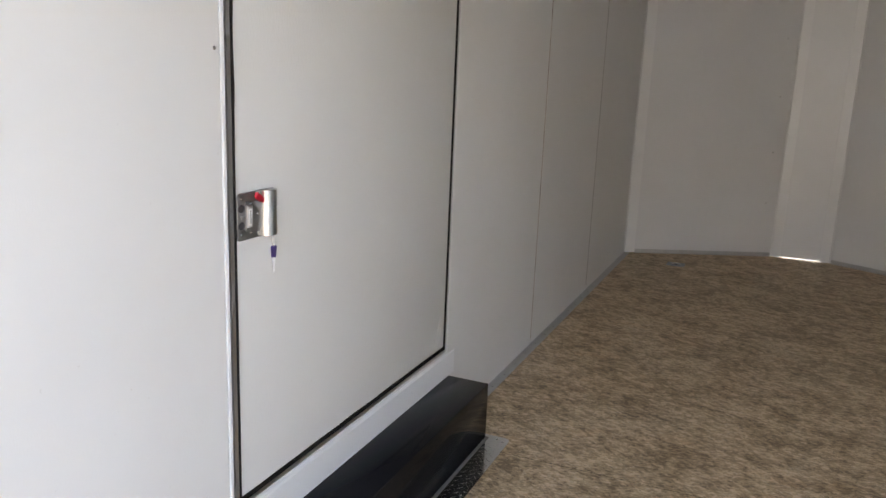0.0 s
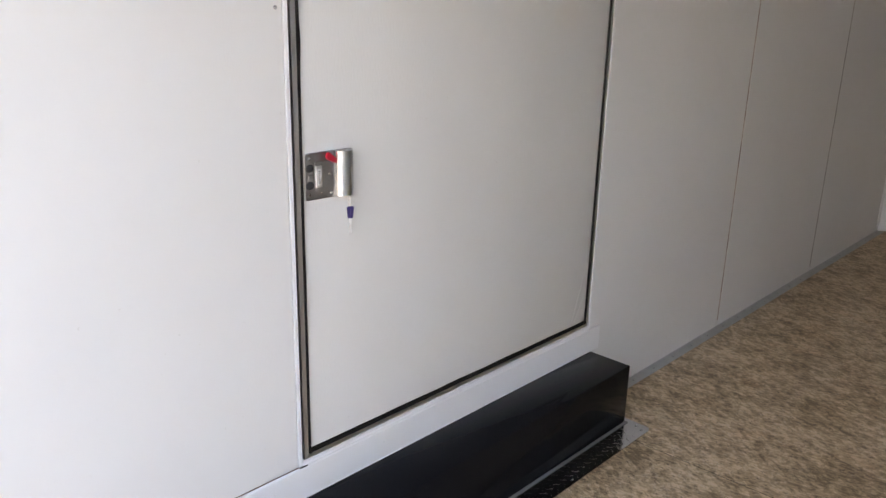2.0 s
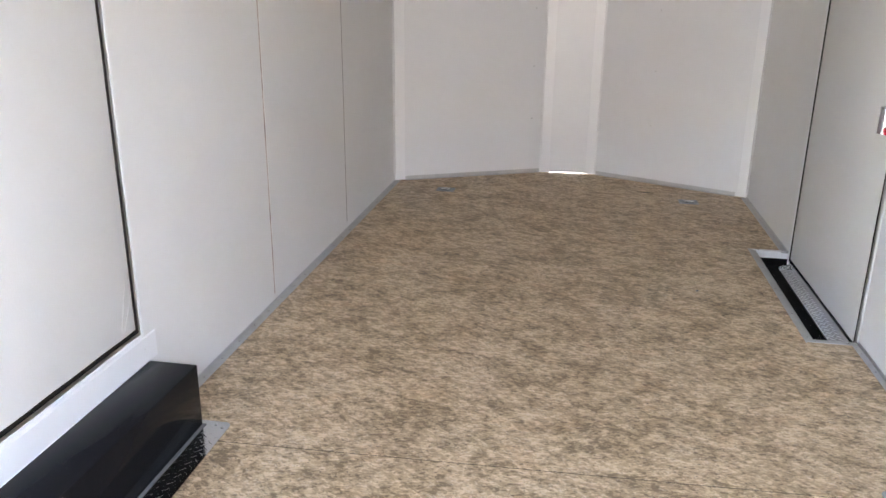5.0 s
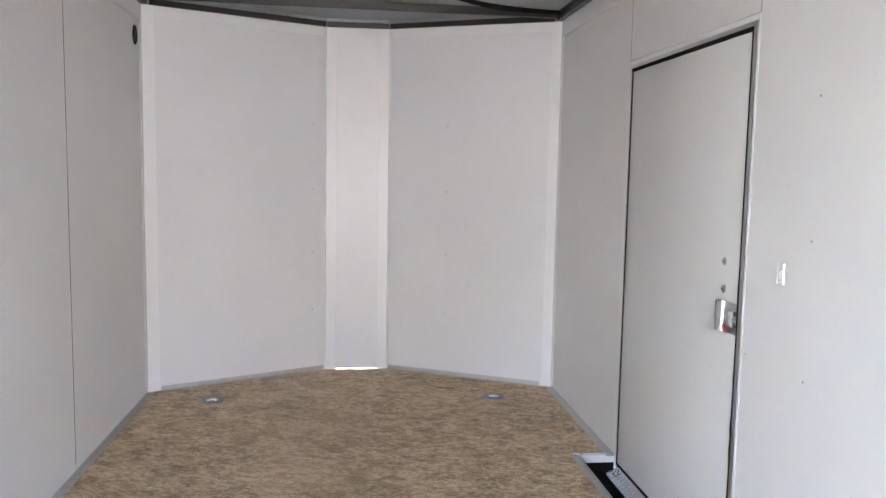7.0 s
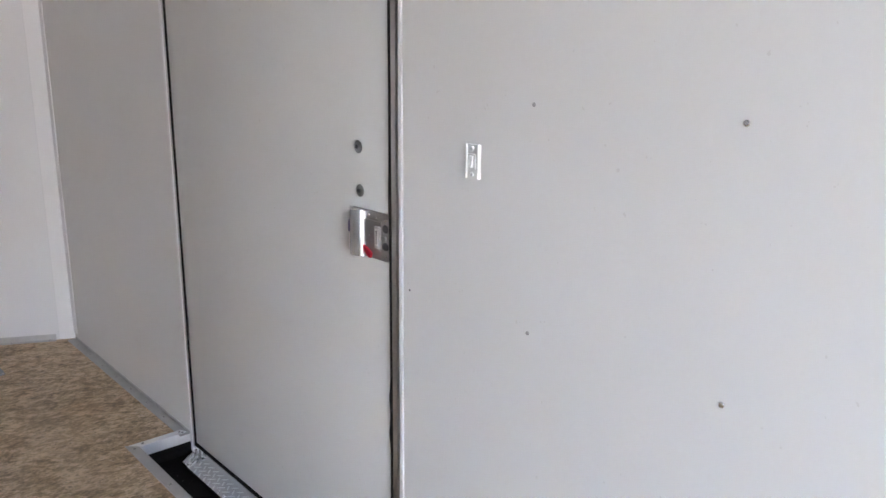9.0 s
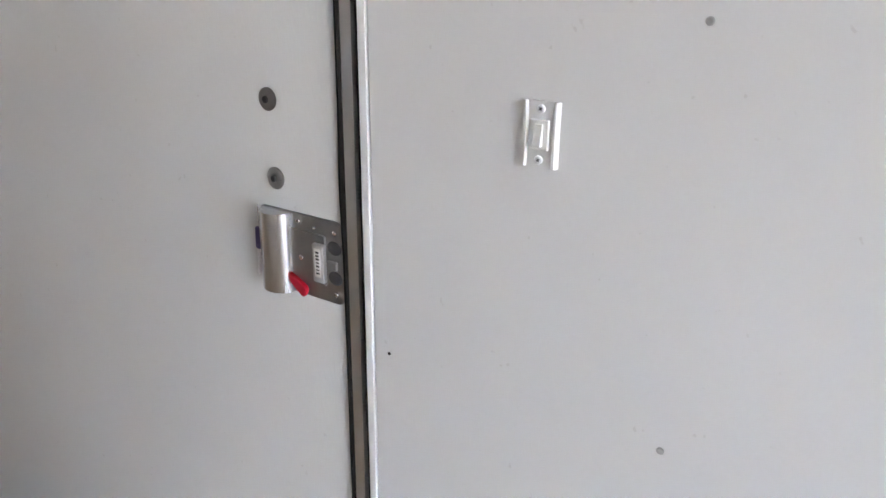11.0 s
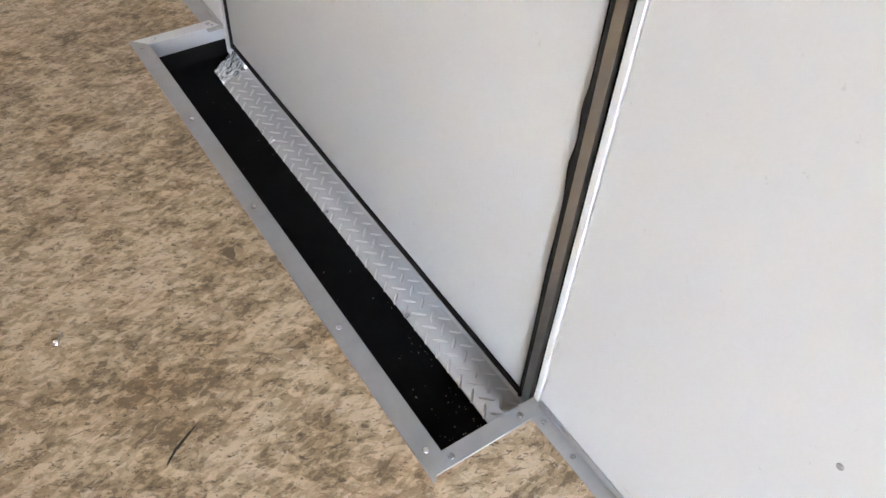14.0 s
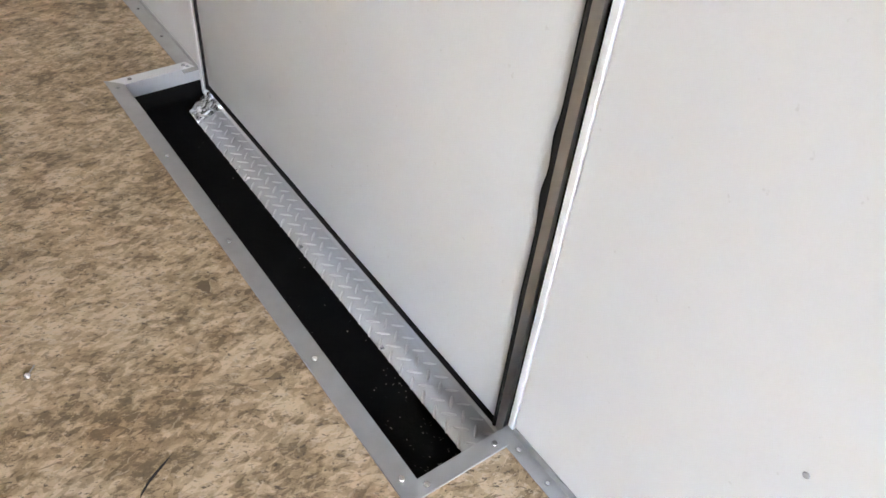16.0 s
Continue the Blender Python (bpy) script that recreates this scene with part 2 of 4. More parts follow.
light_ground = mask(weighted((patches, 0.4), (clumps, 0.6)), 0.480, 0.555)
shred_a = streaked(90, 5, 0.66, -14, 2.0, 1.0, 1.3)
shred_b = streaked(82, 5, 0.66, 40, 1.9, 1.0, 5.3)
shred_c = streaked(110, 5, 0.64, 14, 2.6, 0.9, 9.1)
col = n.mix(both(mask(shred_a, 0.440, 0.412, 0.62), dark_ground), col, (0.135, 0.085, 0.042))
col = n.mix(both(mask(shred_b, 0.432, 0.408, 0.62), dark_ground), col, (0.175, 0.113, 0.061))
col = n.mix(mask(shred_c, 0.405, 0.388, 0.70), col, (0.170, 0.108, 0.058))
col = n.mix(both(mask(shred_b, 0.560, 0.580, 0.75), light_ground), col, (0.640, 0.500, 0.355))
col = n.mix(mask(shred_a, 0.600, 0.618, 0.55), col, (0.590, 0.455, 0.320))
flecks = streaked(170, 3, 0.60, 30, 2.0, 0.5, 4.4)
col = n.mix(both(mask(flecks, 0.400, 0.385, 0.85), mask(torn, 0.53, 0.47)), col, (0.085, 0.055, 0.030))
ruddy = mask(streaked(7, 4, 0.6, 0, 1.5, 0.0, 6.2), 0.56, 0.66, 0.35)
col = n.mix(ruddy, col, n.mix(1.0, col, (1.05, 0.90, 0.80), "MULTIPLY"))
n.colour(col)
n.bsdf.inputs["Specular IOR Level"].default_value = 0.6
n.rough(torn, 0.42, 0.62)
floor_vinyl = n.bump(torn, 0.16, 0.002).mat

n = Nodes("floor stain", 0.55)
stain = n.colour(n.mix(n.noise(90, 3), (0.13, 0.082, 0.045), (0.21, 0.14, 0.08))).mat

n = Nodes("dry asphalt", 0.9)
g1, g2 = n.noise(0.8, 5), n.noise(18, 4)
n.colour(n.mix(0.5, n.ramp(g1, [(0.3, (0.060, 0.058, 0.056)), (0.7, (0.090, 0.087, 0.083))]), n.ramp(g2, [(0.3, (0.045, 0.044, 0.043)), (0.7, (0.10, 0.098, 0.095))])))
gravel = n.bump(g2, 0.6, 0.02).mat

# Surface of the added, unseen blocker behind the open rear end.
n = Nodes("grey sky blocker", 0.85)
n.colour(n.mix(n.noise(1.2, 5), (0.17, 0.165, 0.155), (0.23, 0.225, 0.21)))
blocker_grey = n.bump(n.noise(40, 4), 0.4, 0.004).mat

# ---------------------------------------------------------------- mesh helpers


def box(bm, x0, x1, y0, y1, z0, z1, bevel=0.0, segments=1):
    """A block between two corners, its edges rounded by bevel."""
    made = bmesh.ops.create_cube(bm, size=1.0)["verts"]
    for v in made:
        v.co = Vector(((x0 + x1) / 2 + v.co.x * (x1 - x0), (y0 + y1) / 2 + v.co.y * (y1 - y0), (z0 + z1) / 2 + v.co.z * (z1 - z0)))
    if bevel:
        edges = list({e for v in made for e in v.link_edges})
        bmesh.ops.bevel(bm, geom=edges, offset=bevel, segments=segments, affect="EDGES", profile=0.5)
    return bm


def block(*args, **more):
    return box(bmesh.new(), *args, **more)


def prism(bm, outline, low, high, axes=(0, 1, 2)):
    """A closed outline (two coordinates a corner) drawn out from low to high along the third axis."""
    def at(p, h):
        v = [0.0, 0.0, 0.0]
        v[axes[0]], v[axes[1]], v[axes[2]] = p[0], p[1], h
        return v
    a = [bm.verts.new(at(p, low)) for p in outline]
    b = [bm.verts.new(at(p, high)) for p in outline]
    bm.faces.new(a[::-1])
    bm.faces.new(b)
    for i in range(len(a)):
        j = (i + 1) % len(a)
        bm.faces.new((a[i], a[j], b[j], b[i]))
    bmesh.ops.recalc_face_normals(bm, faces=bm.faces)
    return bm


def rounded(x0, x1, y0, y1, r, steps=5):
    """A rectangle's outline with rounded corners."""
    out = []
    for cx, cy, a0 in ((x1 - r, y1 - r, 0), (x0 + r, y1 - r, 90), (x0 + r, y0 + r, 180), (x1 - r, y0 + r, 270)):
        for i in range(steps + 1):
            a = radians(a0 + 90 * i / steps)
            out.append((cx + r * math.cos(a), cy + r * math.sin(a)))
    return out


def link(name, bm, material, smooth=False):
    mesh = bpy.data.meshes.new(name)
    bmesh.ops.recalc_face_normals(bm, faces=bm.faces)
    bm.to_mesh(mesh)
    bm.free()
    mesh.materials.append(material)
    if smooth:
        for p in mesh.polygons:
            p.use_smooth = True
        mesh.set_sharp_from_angle(angle=radians(38))
    return new(name, mesh)


def part(name, bm, material, parent, label="", smooth=False):
    """One mesh under a thing, given in the world's coordinates of an unmoved parent."""
    ob = link(name, bm, material, smooth)
    ob.parent = parent
    if label:
        ob["label"] = label
    return ob


def structure(name, bm, material, label, category):
    return tagged(link(name, bm, material), label, category, kind="structure")


def base(name, label, category, group="", kind="", at=None):
    ob = new(name)
    ob.empty_display_size = 0.05
    if at is not None:
        ob.matrix_basis = at
    return tagged(ob, label, category, group, kind)


def tube(bm, points, radius, sides=8):
    """A round rod along points."""
    rings = []
    for i, p in enumerate(points):
        p = Vector(p)
        ahead = (Vector(points[min(i + 1, len(points) - 1)]) - Vector(points[max(i - 1, 0)])).normalized()
        side = ahead.cross(Vector((0.13, 0.31, 0.94))).normalized()
        up = side.cross(ahead)
        rings.append([bm.verts.new(p + radius * (math.cos(2 * math.pi * k / sides) * side + math.sin(2 * math.pi * k / sides) * up)) for k in range(sides)])
    for a, b in zip(rings, rings[1:]):
        for k in range(sides):
            bm.faces.new((a[k], a[(k + 1) % sides], b[(k + 1) % sides], b[k]))
    if (Vector(points[0]) - Vector(points[-1])).length > 1e-6:
        bm.faces.new(rings[0][::-1])
        bm.faces.new(rings[-1])
    return bm


def dome(bm, r, h, sides=14, cross=True, at=(0, 0, 0)):
    """A screw's pan head standing on z = 0, with a sunk cross."""
    x, y, z = at
    rings = []
    for k, (f, g) in enumerate(((1.0, 0.0), (1.0, 0.35), (0.86, 0.75), (0.55, 0.97))):
        rings.append([bm.verts.new((x + r * f * math.cos(2 * math.pi * i / sides), y + r * f * math.sin(2 * math.pi * i / sides), z + h * g)) for i in range(sides)])
    for a, b in zip(rings, rings[1:]):
        for i in range(sides):
            j = (i + 1) % sides
            bm.faces.new((a[i], a[j], b[j], b[i]))
    hub = bm.verts.new((x, y, z + h * (0.45 if cross else 1.0)))
    for i in range(sides):
        bm.faces.new((rings[-1][i], rings[-1][(i + 1) % sides], hub))
    return bm


screw_meshes = {}


def screw_part(parent, place, normal, r=0.0055, material=None, name="screw"):
    """One screw head on a surface; alike heads share their mesh."""
    material = material or zinc
    key = (round(r, 4), material.name)
    if key not in screw_meshes:
        mesh = bpy.data.meshes.new("screw")
        bm = dome(bmesh.new(), r, r * 0.55)
        bmesh.ops.recalc_face_normals(bm, faces=bm.faces)
        bm.to_mesh(mesh)
        bm.free()
        mesh.materials.append(material)
        for p in mesh.polygons:
            p.use_smooth = True
        screw_meshes[key] = mesh
    ob = new(name, screw_meshes[key])
    turn = Vector(normal).to_track_quat("Z", "Y").to_matrix().to_4x4()
    ob.parent = parent
    ob.matrix_basis = Matrix.Translation(place) @ turn @ pose(0, 0, 0, 0, 0, random.uniform(0, 90))
    return ob


# ---------------------------------------------------------------- sizes
W = 2.45            # inside width between the side walls
REAR = -1.5         # the open rear end
CORNER = 4.931      # where the side walls meet the V of the nose
NOSE = 5.439        # inside of the flat nose board
NOSE_L, NOSE_R = 1.028, 1.434
TOP = 2.25          # top of the wall boards
ROOF = 2.31
T = 0.012           # thickness of the wall boards

# ---------------------------------------------------------------- ground outside
bm = bmesh.new()
ring = [[bm.verts.new((r * math.cos(a), r * math.sin(a), -0.62)) for a in (2 * math.pi * i / 32 for i in range(32))] for r in (15, 80, 900, 4000)]
bm.faces.new(ring[0])
for a, b in zip(ring, ring[1:]):
    for i in range(32):
        bm.faces.new((a[i], a[(i + 1) % 32], b[(i + 1) % 32], b[i]))
structure("ground", bm, gravel, "dark asphalt yard outside the trailer", "ground")

# Added out of view: cuts off low sky so the nose gets less light.
structure("sky_blocker", block(-3.5, 30, -14.4, -14.0, -0.62, 5.6, bevel=0.02), blocker_grey, "unseen added wall that blocks low sky light behind the trailer", "wall")

# ---------------------------------------------------------------- floor with the step well
WELL_X0, WELL_Y0, WELL_Y1 = 2.281, 2.582, 3.739
floor = base("floor", "tan and brown flake-patterned sheet vinyl floor, dusty", "floor", kind="structure")


def seam_y(x):
    return 1.432 + 0.028 * x


bm = bmesh.new()
prism(bm, [(0, REAR), (W, REAR), (W, seam_y(W) - 0.0034), (0, seam_y(0) - 0.0034)], -0.03, -0.0008)
part("rear_sheet", bm, floor_vinyl, floor)
bm = bmesh.new()
prism(bm, [(0, seam_y(0) + 0.0008), (W, seam_y(W) + 0.0008), (W, WELL_Y0), (WELL_X0, WELL_Y0), (WELL_X0, WELL_Y1), (W, WELL_Y1), (W, CORNER),
           (NOSE_R, NOSE + 0.01), (NOSE_L, NOSE + 0.01), (0, CORNER)], -0.03, 0.0)
part("front_sheet", bm, floor_vinyl, floor)
bm = bmesh.new()
prism(bm, [(-0.05, REAR), (W + 0.05, REAR), (W + 0.05, WELL_Y0 - 0.002), (WELL_X0 - 0.002, WELL_Y0 - 0.002), (WELL_X0 - 0.002, WELL_Y1 + 0.002), (W + 0.05, WELL_Y1 + 0.002),
           (W + 0.05, CORNER), (NOSE_R, NOSE + 0.008), (NOSE_L, NOSE + 0.008), (-0.05, CORNER)], -0.08, -0.031)
bm2 = bmesh.new()
prism(bm2, [(0, seam_y(0) - 0.0032), (W, seam_y(W) - 0.0032), (W, seam_y(W) + 0.0006), (0, seam_y(0) + 0.0006)], -0.0305, -0.0016)
part("sheet_joint", bm2, hollow, floor, "dark open joint between the vinyl sheets")
part("subfloor", bm, plywood, floor, "dark plywood deck under the vinyl")

# ---------------------------------------------------------------- walls


def wall_core(name, x0, x1, door_y0, door_y1, door_z0, door_z1, label):
    """The stud wall and outer skin of one side, with a hole for its door."""
    bm = bmesh.new()
    box(bm, x0, x1, REAR, door_y0, -0.5, ROOF + 0.04)
    box(bm, x0, x1, door_y1, CORNER + 0.07, -0.5, ROOF + 0.04)
    box(bm, x0, x1, door_y0, door_y1, door_z1, ROOF + 0.04)
    box(bm, x0, x1, door_y0, door_y1, -0.5, door_z0)
    return structure(name, bm, plywood, label, "wall")


def panel(wall, axis_x, inward, y0, y1, z0, z1, proud=0.0, material=wall_white, label=""):
    """One wall board on a side wall, with eased edges."""
    a, b = axis_x + inward * proud, axis_x - inward * T
    return part("panel", block(min(a, b), max(a, b), y0, y1, z0, z1, bevel=0.0012), material, wall, label)


L_OUT0, L_OUT1, L_Z0, L_Z1 = 0.280, 1.506, 0.3005, 1.84     # outer edge of the frame of the near door
R_OUT0, R_OUT1, R_Z0, R_Z1 = 2.571, 3.722, -0.06, 1.853    # outer edge of the frame of the entry door
SEAM_A, SEAM_B = 2.568, 3.702
TRIM_Z = 2.155

wall_left = wall_core("wall_left", -0.075, -T - 0.003, L_OUT0 + 0.02, L_OUT1 - 0.02, L_Z0 + 0.02, L_Z1 - 0.02, "white vinyl-faced wall boards on a plywood core")
panel(wall_left, 0, 1, REAR, L_OUT0 - 0.001, 0.3015, TRIM_Z)
panel(wall_left, 0, 1, REAR, -0.86, 0.0, 0.2995)
panel(wall_left, 0, 1, L_OUT1 + 0.001, SEAM_A - 0.0048, 0.0, TRIM_Z)
panel(wall_left, 0, 1, SEAM_A + 0.0048, SEAM_B - 0.0036, 0.0, TRIM_Z)
panel(wall_left, 0, 1, SEAM_B + 0.0036, CORNER - 0.001, 0.0, TRIM_Z)
panel(wall_left, 0, 1, L_OUT0, L_OUT1, L_Z1 + 0.001, TRIM_Z)
wall_right = wall_core("wall_right", W + T + 0.003, W + 0.075, R_OUT0 + 0.02, R_OUT1 - 0.02, R_Z0 - 0.07, R_Z1 - 0.02, "white vinyl-faced wall boards on a plywood core")
panel(wall_right, W, -1, REAR, R_OUT0 - 0.0015, 0.0, TRIM_Z)
panel(wall_right, W, -1, R_OUT0 + 0.0015, R_OUT1 - 0.0015, R_Z1 + 0.001, TRIM_Z)
panel(wall_right, W, -1, R_OUT1 + 0.0015, CORNER - 0.001, 0.0, TRIM_Z)

for y, w, fill in ((SEAM_A, 0.0088, seam_filler), (SEAM_B, 0.0064, seam_brown)):
    part("seam", block(-T, -0.0002, y - w / 2 - 0.0004, y + w / 2 + 0.0004, 0.031, TRIM_Z - 0.001), fill, wall_left, "brown joint between two boards")
part("joint_ridge", block(0.0002, 0.0016, SEAM_A + 0.0052, SEAM_A + 0.024, 0.032, TRIM_Z - 0.002, bevel=0.0007), wall_white, wall_left)
part("seam", block(W + 0.0002, W + T, R_OUT1 - 0.0019, R_OUT1 + 0.0019, R_Z1 + 0.001, TRIM_Z - 0.001), seam_brown, wall_right)
part("seam", block(W + 0.0002, W + T, R_OUT0 - 0.0019, R_OUT0 + 0.0019, R_Z1 + 0.001, TRIM_Z - 0.001), seam_brown, wall_right)

# White flashing between the near door and the wheel box.
bm = bmesh.new()
prism(bm, [(0.0, 0.2125), (0.0045, 0.2125), (0.0045, 0.2955), (0.002, 0.2995), (0.0, 0.2995)], -0.86, 1.567, axes=(0, 2, 1))
box(bm, 0.0, 0.0065, -0.86, 1.522, 0.2142, 0.2158)
sill_flashing = structure("trim_flashing", bm, trim_white, "white painted metal flashing strip under the door, above the wheel box", "trim")
bm = bmesh.new()
prism(bm, [(0.0, 0.2997), (0.0035, 0.2997), (0.004, 0.3025), (0.0022, 0.306), (0.0, 0.306)], 0.29, 1.49, axes=(0, 2, 1))
part("sealant", bm, trim_white, sill_flashing, "off-white bead of sealant")
# A solid dark block gives the shade of a small gap here.
part("notch", block(0.0012, 0.0043, 0.281, 0.303, 0.2984, 0.3024), hollow, sill_flashing, "dark piece for the shade in the gap at the foot of the frame")
for y in (-0.15, 0.209, 0.55, 0.88, 1.21, 1.50):
    screw_part(sill_flashing, (0.0045, y, 0.262), (1, 0, 0), 0.003, trim_white)

# Nose walls: three boards with white corner and top trims.


def wall_board(name, p, q, z0, z1, thick, material, label):
    p, q = Vector(p), Vector(q)
    along = (q - p).normalized()
    out = Vector((-along.y, along.x))
    bm = bmesh.new()
    prism(bm, [tuple(p), tuple(q), tuple(q + out * thick), tuple(p + out * thick)], z0, z1)
    return structure(name, bm, material, label, "wall")


A, B, C, D = (0.0, CORNER), (NOSE_L, NOSE), (NOSE_R, NOSE), (W, CORNER)
wall_nose_left = wall_board("wall_nose_left", A, B, 0.0, TOP, 0.02, nose_white, "smooth white board of the angled nose")
wall_nose = wall_board("wall_nose", B, C, 0.0055, TOP, 0.02, nose_white, "narrow white board at the tip, daylight under its edge")
wall_nose_right = wall_board("wall_nose_right", C, D, 0.0, TOP, 0.02, nose_white, "smooth white board of the angled nose")


def strip_on(name, parent, p, q, s0, s1, z0, z1, proud, material, lift=0.0):
    """A flat strip lying on the wall from p to q, from s0 to s1 metres along it."""
    p, q = Vector(p), Vector(q)
    along = (q - p).normalized()
    into = Vector((along.y, -along.x))
    a, b = p + along * s0 + into * lift, p + along * s1 + into * lift
    bm = bmesh.new()
    prism(bm, [tuple(a), tuple(b), tuple(b + into * proud), tuple(a + into * proud)], z0, z1)
    bmesh.ops.bevel(bm, geom=list(bm.edges), offset=0.0009, segments=1, affect="EDGES")
    return part(name, bm, material, parent)


length = (Vector(B) - Vector(A)).length
for wall, p, q, lead, tail in ((wall_nose_left, A, B, 0.075, 0.012), (wall_nose_right, C, D, 0.012, 0.075)):
    strip_on("corner_trim", wall, p, q, 0.001, lead, 0.002, TOP - 0.002, 0.004, trim_white)
    strip_on("corner_trim", wall, p, q, length - tail, length - 0.001, 0.002, TOP - 0.002, 0.004, trim_white)
    strip_on("top_trim", wall, p, q, lead + 0.002, length - tail - 0.002, TOP - 0.058, TOP - 0.002, 0.0035, trim_white)
strip_on("corner_trim", wall_nose, B, C, 0.002, 0.066, 0.0006, TOP - 0.002, 0.004, trim_white)
strip_on("corner_trim", wall_nose, B, C, 0.340, 0.404, 0.0006, TOP - 0.002, 0.004, trim_white)
strip_on("top_trim", wall_nose, B, C, 0.068, 0.338, TOP - 0.058, TOP - 0.002, 0.003, trim_white)
for wall, x, inward in ((wall_left, 0.0, 1), (wall_right, W, -1)):
    for y0, y1 in ((REAR, 2.557), (2.560, CORNER - 0.045)):
        part("top_trim", block(min(x, x + inward * 0.006) - (T if inward > 0 else 0), max(x, x + inward * 0.006) + (T if inward < 0 else 0), y0, y1, TRIM_Z + 0.002, TOP, bevel=0.001), trim_white, wall)
    part("corner_trim", block(min(x + inward * 0.0005, x + inward * 0.0045), max(x + inward * 0.0005, x + inward * 0.0045), CORNER - 0.043, CORNER - 0.002, 0.032, TOP - 0.002, bevel=0.0009), trim_white, wall)

# Small fixing screws left in the nose boards.
for k, z in enumerate((1.624, 1.206, 0.797, 0.414)):
    x = 1.803
    y = NOSE + (x - NOSE_R) * (CORNER - NOSE) / (W - NOSE_R)
    screw_part(wall_nose_right, (x, y, z), (-0.41, -0.91, 0), 0.0042, sealant)
    x = 0.945
    y = CORNER + x * (NOSE - CORNER) / NOSE_L
    screw_part(wall_nose_left, (x, y, z), (0.41, -0.91, 0), 0.0042, sealant)
for y, z in ((2.224, 1.171), (2.224, 1.567), (2.221, 0.776), (2.224, 0.380)):
    screw_part(wall_right, (W, y, z), (-1, 0, 0), 0.0038, sealant)
for y, z in ((1.854, 1.166), (1.850, 0.772)):
    screw_part(wall_right, (W, y, z), (-1, 0, 0), 0.0048, zinc)
screw_part(wall_right, (W, 2.548, 0.779), (-1, 0, 0), 0.0022, hollow)
screw_part(wall_left, (0, 1.88, 0.79), (1, 0, 0), 0.0042, wall_white)
screw_part(wall_left, (0, 0.262, 1.345), (1, 0, 0), 0.0042, zinc)

# Cable hole near the top of the left wall.
bm = bmesh.new()
tube(bm, [(0.0005, 4.797 + 0.036 * math.cos(a), 2.057 + 0.048 * math.sin(a)) for a in [2 * math.pi * i / 24 for i in range(25)]], 0.006, 6)
grommet = tagged(link("cable_grommet", bm, rubber), "dark oval rubber cable grommet high on the wall", "grommet")
bm = bmesh.new()
prism(bm, [(4.797 + 0.035 * math.cos(2 * math.pi * i / 24), 2.057 + 0.047 * math.sin(2 * math.pi * i / 24)) for i in range(24)], 0.0004, 0.002, axes=(1, 2, 0))
part("opening", bm, hollow, grommet)

# ---------------------------------------------------------------- roof
bm = bmesh.new()
prism(bm, [(-0.075, REAR), (W + 0.075, REAR), (W + 0.075, CORNER), (NOSE_R + 0.03, NOSE + 0.06), (NOSE_L - 0.03, NOSE + 0.06), (-0.075, CORNER)], ROOF, ROOF + 0.03)
structure("ceiling", bm, roof_skin, "bare pale grey metal roof skin over black roof bows", "ceiling")


def beam(name, p, q, width, z0, z1, label, skew=0.0):
    p, q = Vector(p), Vector(q)
    along = (q - p).normalized()
    side = Vector((-along.y, along.x)) * width
    bm = bmesh.new()
    prism(bm, [tuple(p), tuple(q), tuple(q + side), tuple(p + side)], z0, z1)
    bmesh.ops.bevel(bm, geom=list(bm.edges), offset=0.003, segments=1, affect="EDGES")
    return tagged(link(name, bm, black_tube), label, "beam", kind="structure")


beam("beam_left", (0.034, REAR), (0.034, CORNER + 0.012), 0.036, TOP + 0.002, ROOF - 0.002, "black painted steel roof rail above the wall")
beam("beam_right", (W + 0.002, REAR), (W + 0.002, CORNER + 0.012), 0.036, TOP + 0.002, ROOF - 0.002, "black painted steel roof rail above the wall")
beam("beam_nose_left", (0.05, CORNER + 0.010), (NOSE_L, NOSE - 0.012), 0.03, TOP + 0.002, TOP + 0.034, "black painted steel rail along the nose")
beam("beam_nose", (NOSE_L + 0.004, NOSE - 0.012), (NOSE_R - 0.004, NOSE - 0.012), 0.03, TOP + 0.002, TOP + 0.034, "black painted steel rail along the nose")
beam("beam_nose_right", (NOSE_R, NOSE - 0.012), (W - 0.05, CORNER + 0.010), 0.03, TOP + 0.002, TOP + 0.034, "black painted steel rail along the nose")
beam("beam_bow", (0.04, 4.836), (W - 0.04, 4.896), 0.035, TOP + 0.012, ROOF - 0.003, "black painted steel roof bow across the trailer")
wall_top = bmesh.new()
prism(wall_top, [(0.0, CORNER + 0.022), (NOSE_L, NOSE + 0.022), (NOSE_R, NOSE + 0.022), (W, CORNER + 0.022), (W + 0.04, CORNER + 0.05), (NOSE_R + 0.02, NOSE + 0.05), (NOSE_L - 0.02, NOSE + 0.05), (-0.04, CORNER + 0.05)], 0.02, ROOF)
structure("wall_nose_skin", wall_top, roof_skin, "outer metal skin of the nose", "wall")
loom = base("wiring_loom", "black taped wiring loom hanging under the roof", "cable")
for k, dz in enumerate((0.0, 0.014, 0.004)):
    pts = [(1.70 + 0.72 * f, 4.53 + 0.36 * f + 0.02 * math.sin(5 * f + k) + 0.012 * k, TOP + 0.034 + dz - 0.022 * math.sin(math.pi * f)) for f in [i / 14 for i in range(15)]]
    part("cable", tube(bmesh.new(), pts, 0.008 - 0.001 * k, 8), rubber, loom, smooth=True)

# ---------------------------------------------------------------- base angles along the walls


